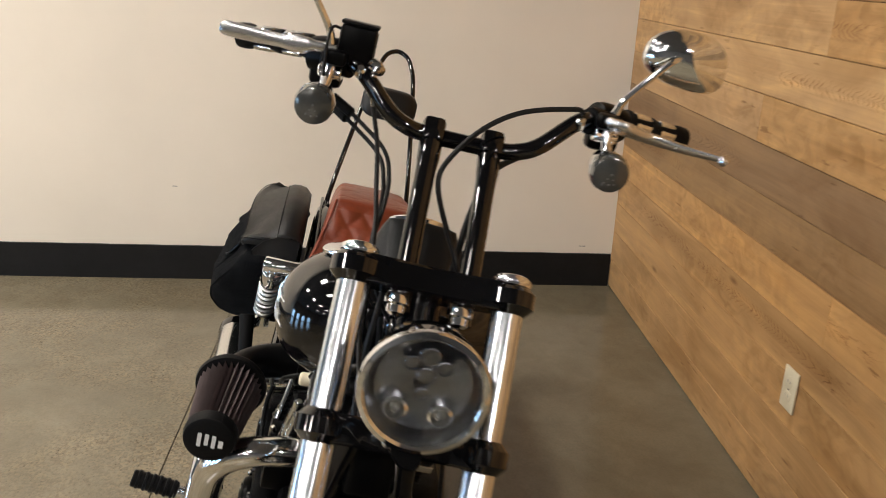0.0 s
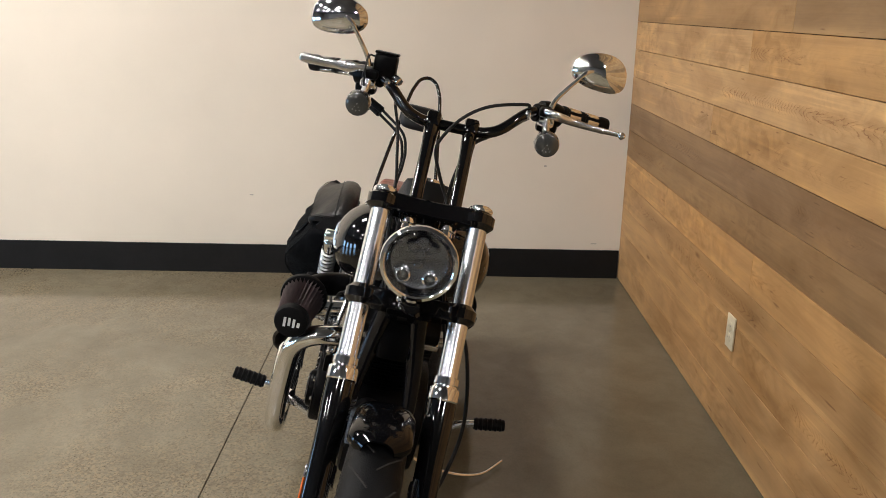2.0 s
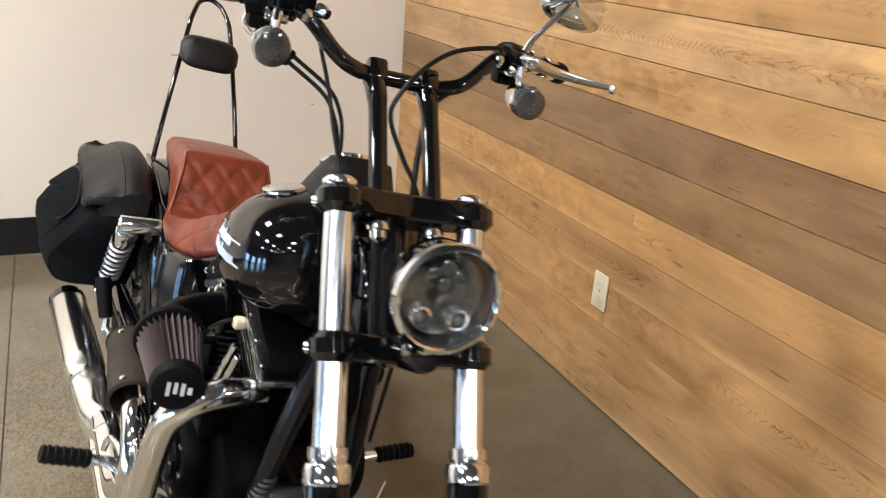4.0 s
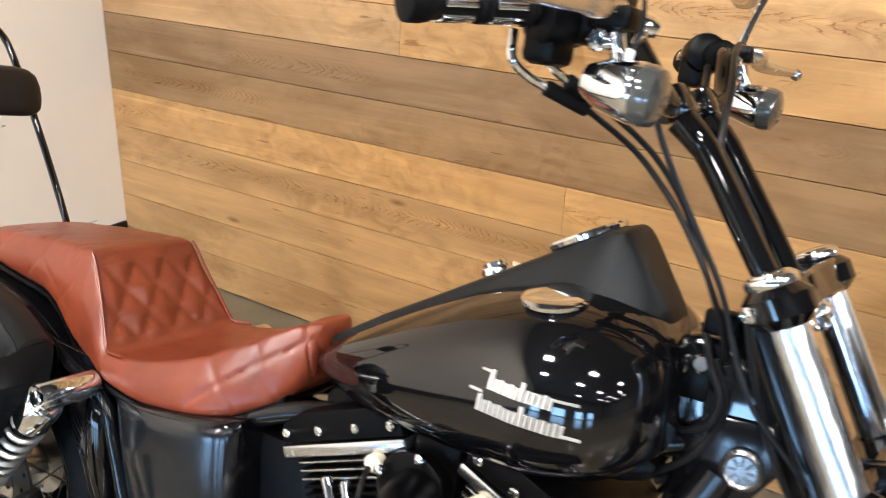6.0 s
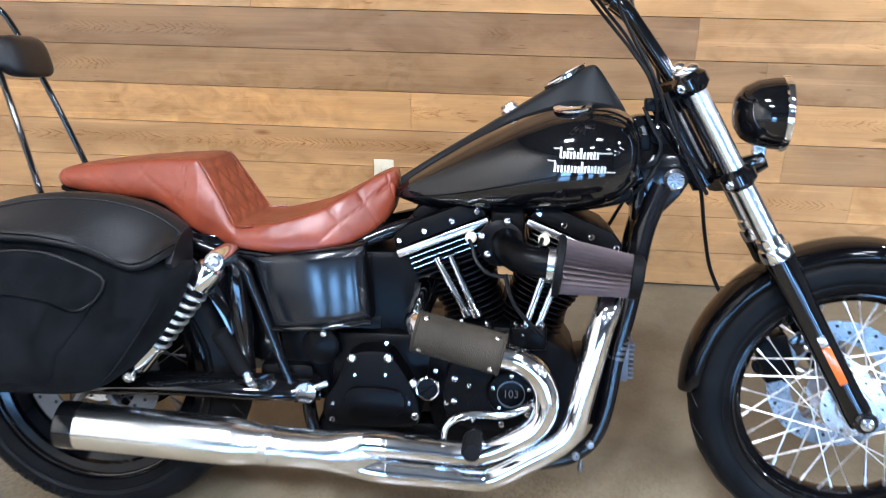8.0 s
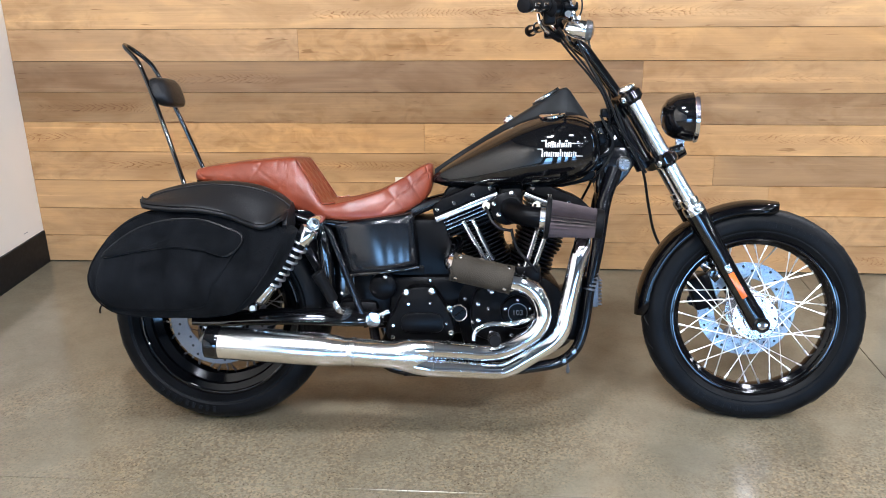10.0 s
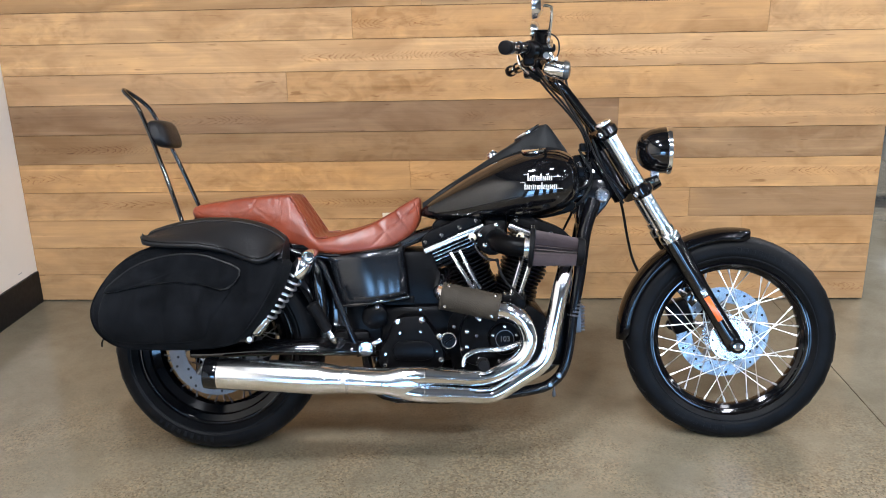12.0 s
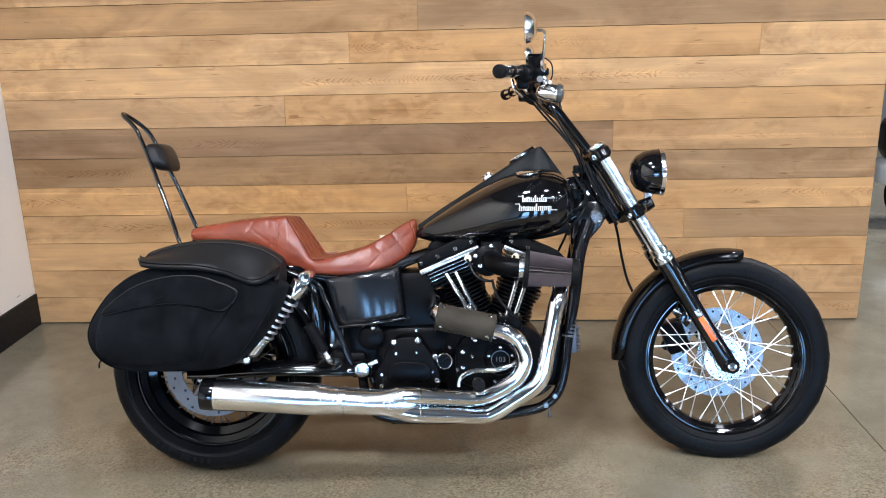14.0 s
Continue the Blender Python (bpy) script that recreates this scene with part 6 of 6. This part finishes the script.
# ---- gearbox, battery cover, controls ----
tr = prism(rounded([(0.525, 0.266), (0.520, 0.316), (0.541, 0.351), (0.562, 0.400), (0.585, 0.421), (0.620, 0.427), (0.654, 0.423), (0.675, 0.398), (0.697, 0.363), (0.718, 0.313), (0.711, 0.266), (0.62, 0.258)], 3), -0.165, 0.06, 0.01)
gb = part("gearbox", tr, M_WRINKLE, bike, "black gearbox side cover")
part("gearbox_panel", prism(rounded([(0.564, 0.305), (0.565, 0.333), (0.584, 0.348), (0.627, 0.350), (0.670, 0.347), (0.687, 0.332), (0.688, 0.308), (0.672, 0.292), (0.627, 0.289), (0.582, 0.292)], 3), -0.174, -0.164, 0.003), M_SATIN, gb)
for x, z, r in ((0.579, 0.410, 0.0095), (0.654, 0.414, 0.010), (0.7065, 0.3626, 0.0095), (0.540, 0.311, 0.005), (0.585, 0.375, 0.005), (0.648, 0.378, 0.005), (0.697, 0.319, 0.005), (0.710, 0.2906, 0.008), (0.538, 0.276, 0.006)):
    part("cover_bolt", lathe([(r, 0), (r, 0.007), (r * 0.7, 0.009), (r * 0.5, 0.007)], (x, -0.163, z), (0, -1, 0), seg=14), M_CHROME, gb)
part("filler_plug", lathe([(0.024, 0), (0.0245, 0.008), (0.021, 0.010), (0.020, 0.007), (0.001, 0.008)], (0.7335, -0.150, 0.348), (0, -1, 0), seg=28), M_SATIN, gb, "round oil filler plug")
part("plug_ring", lathe([(0.0215, 0.004), (0.0255, 0.004), (0.0255, 0.0095), (0.0235, 0.011), (0.0215, 0.0105)], (0.7335, -0.150, 0.348), (0, -1, 0), seg=32, caps=False), M_CHROME, gb, "chrome plug ring")
part("plug_grip", block(0.7335, -0.159, 0.348, 0.034, 0.006, 0.007, 0.002, m=Matrix.Rotation(radians(-35), 4, "Y")), M_SATIN, gb)
part("shift_block", block(0.514, -0.165, 0.347, 0.034, 0.010, 0.015, 0.004, m=Matrix.Rotation(radians(-25), 4, "Y")), M_ALU, gb)
part("gearbox_body", block(0.66, 0.0, 0.36, 0.28, 0.22, 0.18, 0.02), M_SATIN, gb)
part("inner_housing", lathe([(0.036, 0), (0.04, 0.006), (0.04, 0.03), (0.03, 0.036), (0.001, 0.037)], (0.505, -0.10, 0.42), (0, -1, 0), seg=28), M_SATIN, gb)
part("oil_pan", block(0.66, 0.0, 0.165, 0.22, 0.18, 0.07, 0.015), M_SATIN, bike, "black oil pan under the gearbox")
def bowed_cover(tl, tr, br, bl, y_in, y_out, bow, n=24):
    """A four-cornered side cover with rounded edges whose face bows outwards; corners are (x, z)."""
    rings = []
    for k in range(n + 1):
        a = k / n
        u = 2 * a - 1
        ring = []
        for q in range(n + 1):
            c = q / n
            v = 2 * c - 1
            x = (bl[0] * (1 - a) + br[0] * a) * (1 - c) + (tl[0] * (1 - a) + tr[0] * a) * c
            z = (bl[1] * (1 - a) + br[1] * a) * (1 - c) + (tl[1] * (1 - a) + tr[1] * a) * c
            e = (1 - abs(u) ** 12) * (1 - abs(v) ** 12)
            ring.append(Vector((x, y_out + (y_in - y_out) * 0.14 * (1 - e) ** 1.5 + bow * (u * u + 0.12 * v * v), z)))
        ring += [Vector((ring[-1].x, y_in, ring[-1].z - 0.004)), Vector((ring[0].x, y_in, ring[0].z + 0.004))]
        rings.append(ring)
    return loft(rings)


bx = part("battery_cover", bowed_cover((0.360, 0.610), (0.600, 0.644), (0.615, 0.482), (0.405, 0.450), -0.06, -0.162, 0.018), M_GLOSS, bike, "gloss black battery side cover", angle=50)
part("cover_panel", bowed_cover((0.366, 0.605), (0.595, 0.637), (0.610, 0.489), (0.410, 0.459), -0.12, -0.1685, 0.022), M_COVER, bx, angle=50)
part("cover_lip", tube([(0.412, -0.142, 0.457), (0.462, -0.154, 0.463), (0.513, -0.159, 0.469), (0.563, -0.154, 0.475), (0.613, -0.142, 0.481)], 0.0065, seg=12), M_GLOSS, bx)
part("cover_screw", lathe([(0.007, 0), (0.007, 0.006), (0.004, 0.008)], (0.515, -0.140, 0.452), (0, -1, 0), seg=14), M_ALU, bx)
both(lambda s: part("rear_guard", tube([(0.318, s * 0.128, 0.605), (0.330, s * 0.135, 0.56), (0.340, s * 0.132, 0.47), (0.348, s * 0.12, 0.36)], [0.018, 0.022, 0.022, 0.016], seg=16), M_GLOSS, bike, "gloss black guard behind the battery"))
part("lower_crossmember", block(0.70, 0.0, 0.215, 0.42, 0.21, 0.07, 0.015), M_SATIN, bike, "black lower engine cradle")
part("shift_housing", block(0.47, 0.0, 0.40, 0.12, 0.20, 0.20, 0.02), M_SATIN, bike, "black housing before the rear wheel")
part("electrics_tray", block(0.56, 0.0, 0.50, 0.30, 0.17, 0.24, 0.02), M_SATIN, bike, "black electrics tray between the frame rails")
part("rear_engine_mount", block(0.60, 0.0, 0.36, 0.30, 0.18, 0.16, 0.02), M_SATIN, bike, "black engine mount")
part("front_engine_mount", block(1.075, 0.0, 0.32, 0.09, 0.13, 0.16, 0.02), M_SATIN, bike, "black front engine mount")
part("relay_block", block(0.55, 0.0, 0.45, 0.16, 0.18, 0.06, 0.01), M_SATIN, bike, "black relay block under the battery")
part("inner_fender", block(0.375, 0, 0.47, 0.10, 0.17, 0.26, 0.02), M_GLOSS, bike, "gloss black inner guard")


def foot_controls(s):
    pg = part("foot_peg", rod((0.832, s * 0.300, 0.308), (0.834, s * 0.388, 0.321), 0.0165, seg=18), M_RUBBER, bike, "black rubber foot peg on a chrome arm")
    part("peg_arm", tube([(0.834, s * 0.302, 0.308), (0.834, s * 0.265, 0.300), (0.838, s * 0.215, 0.275), (0.84, s * 0.14, 0.24)], [0.011, 0.012, 0.014, 0.016], seg=12), M_TUBE, pg)
    for k in range(6):
        part("peg_rib", lathe([(0.0165, 0), (0.0185, 0.002), (0.0185, 0.006), (0.0165, 0.008)], (0.833, s * (0.304 + 0.0135 * k), 0.3086 + 0.002 * k), (0, s, 0.148), seg=18, caps=False), M_RUBBER, pg)


both(foot_controls)
part("brake_pedal", tube([(0.963, -0.215, 0.357), (0.916, -0.238, 0.342), (0.880, -0.248, 0.337), (0.838, -0.254, 0.338), (0.800, -0.260, 0.331), (0.780, -0.265, 0.314), (0.776, -0.268, 0.292)], [0.0085, 0.009, 0.0085, 0.008, 0.0075, 0.007, 0.006], seg=12), M_CHROME, bike, "chrome brake pedal")
M_ALLOY = worn("grey_cast_alloy", (0.10, 0.11, 0.13), 0.45, 0.6, spread=0.12)
reg = part("front_regulator", block(1.140, 0.0, 0.392, 0.026, 0.125, 0.090, 0.005), M_ALLOY, bike, "finned grey regulator between the frame tubes")
for k in range(8):
    part("cooling_fin", block(1.157, 0.0, 0.356 + 0.0105 * k, 0.014, 0.120, 0.004, 0.001, seg=1), M_ALLOY, reg)
part("oil_filter", rod((1.06, -0.02, 0.40), (1.125, -0.02, 0.40), 0.038, seg=28, edge=0.006), M_SATIN, bike, "black oil filter canister")
part("primary_cover", prism(rounded([(0.56, 0.30), (0.56, 0.40), (0.64, 0.43), (0.80, 0.44), (0.93, 0.43), (0.99, 0.36), (0.95, 0.27), (0.80, 0.25), (0.64, 0.26)], 4), 0.12, 0.20, 0.015), M_WRINKLE, bike, "black primary drive cover")
part("side_stand", tube([(0.80, 0.13, 0.155), (0.785, 0.20, 0.120), (0.765, 0.30, 0.098), (0.735, 0.385, 0.100), (0.655, 0.455, 0.112)], [0.010, 0.0075, 0.0055, 0.0045, 0.004], seg=12), M_CHROME, bike, "chrome side stand on the floor")
for line in ([(0.8095, -0.128, 0.656), (0.817, -0.150, 0.645), (0.826, -0.165, 0.622), (0.850, -0.172, 0.600), (0.886, -0.165, 0.592)],
             [(0.9547, -0.128, 0.664), (0.946, -0.150, 0.650), (0.925, -0.155, 0.630)],
             [(0.884, -0.165, 0.598), (0.890, -0.170, 0.570), (0.905, -0.170, 0.535), (0.935, -0.165, 0.500), (0.962, -0.150, 0.470)]):
    cable("plug_lead", line, 0.0042, "black spark plug lead")
for x, z in ((0.7733, 0.3229), (0.8191, 0.3625), (0.8201, 0.4184), (0.7504, 0.3916), (0.6494, 0.4457)):
    part("case_bolt", lathe([(0.0055, 0), (0.0055, 0.012), (0.0035, 0.014)], (x, -0.158, z), (0, -1, 0), seg=10), M_CHROME, engine)
part("belt_guard", prism([(0.46, 0.36), (0.30, 0.40), (0.20, 0.395), (0.20, 0.375), (0.30, 0.365), (0.46, 0.34)], 0.11, 0.13, 0.003), M_SATIN, bike, "black belt guard")


# ---- the scooter parked beyond the partition ----
scooter = new("scooter")
scooter.matrix_world = pose(3.99, 3.0, 0)
tagged(scooter, "white scooter with black seat parked beyond the wall", "scooter", "")
M_SHELL = worn("white_scooter_paint", (0.75, 0.75, 0.74), 0.2, coat=0.5, spread=0.06, amount=0.04)
SC = [(-0.65, 0.30, 0.40, 0.06), (-0.60, 0.27, 0.44, 0.13), (-0.40, 0.25, 0.48, 0.16), (-0.20, 0.24, 0.50, 0.16), (-0.05, 0.22, 0.46, 0.15), (0.02, 0.22, 0.34, 0.15), (0.30, 0.20, 0.32, 0.15)]
part("body", loft([[Vector((x, y, z)) for y, z in oval(28, w, (zt - zb) / 2, 3.2, 0, (zt + zb) / 2)] for x, zb, zt, w in smooth_rows(SC, 30)]), M_SHELL, scooter, "glossy white body shell")
part("leg_shield", loft([[Vector((x + 0.04 * math.cos(y * 8), y, z)) for y, z in oval(24, w, 0.02, 2.5, 0, zz)] for x, zz, w in ((0.30, 0.24, 0.16), (0.34, 0.40, 0.20), (0.36, 0.60, 0.20), (0.35, 0.80, 0.16), (0.32, 0.92, 0.07))]), M_SHELL, scooter, "white leg shield")
part("saddle", loft([[Vector((x, y, z)) for y, z in oval(24, w, h, 2.8, 0, zz)] for x, zz, w, h in ((-0.64, 0.58, 0.05, 0.08), (-0.60, 0.57, 0.13, 0.125), (-0.35, 0.565, 0.15, 0.105), (-0.10, 0.55, 0.13, 0.07), (0.0, 0.53, 0.06, 0.04))]), M_LEATHER_BLACK, scooter, "black scooter seat")
part("handlebar", tube([(0.24, -0.34, 1.02), (0.29, -0.15, 1.04), (0.31, 0, 1.03), (0.29, 0.15, 1.04), (0.24, 0.34, 1.02)], 0.016, seg=10), M_SATIN, scooter)
part("steering_column", rod((0.31, 0, 1.03), (0.42, 0, 0.45), 0.03), M_SATIN, scooter)
for x in (-0.36, 0.55):
    wh = part("wheel", lathe([(0.12, -0.045), (0.16, -0.055), (0.20, -0.05), (0.225, 0.0), (0.20, 0.05), (0.16, 0.055), (0.12, 0.045)], (x, 0, 0.225), (0, 1, 0), seg=40), M_TYRE, scooter, "small black tyre")
    part("rim", lathe([(0.05, -0.05), (0.12, -0.04), (0.125, 0), (0.12, 0.04), (0.05, 0.05)], (x, 0, 0.225), (0, 1, 0), seg=28), M_ALU, wh)
part("front_guard", loft([[Vector((0.55, 0, 0.225)) + Vector((math.cos(a) * (0.25 + r), y, math.sin(a) * (0.25 + r))) for y, r in ((-0.075, -0.05), (-0.06, -0.01), (0, 0.008), (0.06, -0.01), (0.075, -0.05), (0.055, -0.02), (0, -0.002), (-0.055, -0.02))] for a in (radians(20 + 130 * i / 20) for i in range(21))]), M_SHELL, scooter, "white front mudguard")
part("headlamp", lathe([(0.02, -0.08), (0.07, -0.05), (0.085, 0.0), (0.08, 0.02), (0.001, 0.03)], (0.36, 0, 0.98), (1, 0, 0), seg=28), M_SHELL, scooter)


# ---- cedar boards, floor slabs ----
TONES = {"pale": (0.520, 0.318, 0.150), "gold": (0.489, 0.282, 0.119), "tan": (0.412, 0.243, 0.110), "brown": (0.314, 0.190, 0.092), "dark": (0.248, 0.150, 0.078), "sand": (0.444, 0.274, 0.137)}
ROWS = {0: ([], ["tan"]), 1: ([], ["tan"]), 2: ([1.99], ["tan", "gold"]), 3: ([1.75], ["tan", "brown"]), 4: ([0.512], ["gold", "gold"]), 5: ([1.65], ["brown", "brown"]),
        6: ([1.424], ["dark", "tan"]), 7: ([-0.015], ["sand", "gold"]), 8: ([], ["pale"]), 9: ([0.285, 2.026], ["pale", "gold", "pale"]), 10: ([0.584], ["tan", "brown"]), 11: ([1.75], ["sand", "tan"]), 12: ([0.2], ["gold", "pale"]), 13: ([1.2], ["pale", "tan"])}
PITCH = 0.1328
rnd = random.Random(5)


def board(x0, x1, z0, z1):
    y0, y1 = WALL_Y, WALL_Y + 0.012
    c = 0.0013
    v = [(x0, y1, z0), (x1, y1, z0), (x1, y1, z1), (x0, y1, z1), (x0, y0 + c, z0), (x1, y0 + c, z0), (x1, y0 + c, z1), (x0, y0 + c, z1), (x0 + c, y0, z0 + c), (x1 - c, y0, z0 + c), (x1 - c, y0, z1 - c), (x0 + c, y0, z1 - c)]
    f = [(8, 9, 10, 11), (4, 5, 9, 8), (5, 6, 10, 9), (6, 7, 11, 10), (7, 4, 8, 11), (0, 1, 5, 4), (1, 2, 6, 5), (2, 3, 7, 6), (3, 0, 4, 7), (0, 3, 2, 1)]
    me = bpy.data.meshes.new("board")
    me.from_pydata(v, [], f)
    me.materials.append(M_CEDAR)
    return me


for k in range(28):
    if k in ROWS:
        cuts, tones = ROWS[k]
    else:
        cuts = [rnd.uniform(-0.6, 1.9)]
        tones = [rnd.choice(list(TONES)) for _ in range(2)]
    xs = [ROOM_X0 + 0.001] + cuts + [WALL_END]
    for a, b, tone in zip(xs, xs[1:], tones):
        ob = new("board", board(a + 0.0002, b - 0.0002, max(0.006, k * PITCH + 0.0009), min(CEIL - 0.002, (k + 1) * PITCH - 0.0009)))
        ob.parent = north
        w = 1.0 if k == 4 else rnd.uniform(0.93, 1.07)
        ob.color = (*[c * w for c in TONES[tone]], 1)

JX, JY = [ROOM_X0, 2.155, 5.2, ROOM_X1], [ROOM_Y0, -3.4, -0.337, 2.73, ROOM_Y1]
for a, b in zip(JX, JX[1:]):
    for c, d in zip(JY, JY[1:]):
        g = 0.0014
        me = bpy.data.meshes.new("slab")
        s = block((a + b) / 2, (c + d) / 2, -0.004, b - a - 2 * g, d - c - 2 * g, 0.008, 0.0012, seg=1)
        s.to_mesh(me)
        s.free()
        me.materials.append(M_FLOOR)
        ob = new("slab", me)
        ob.parent = floor
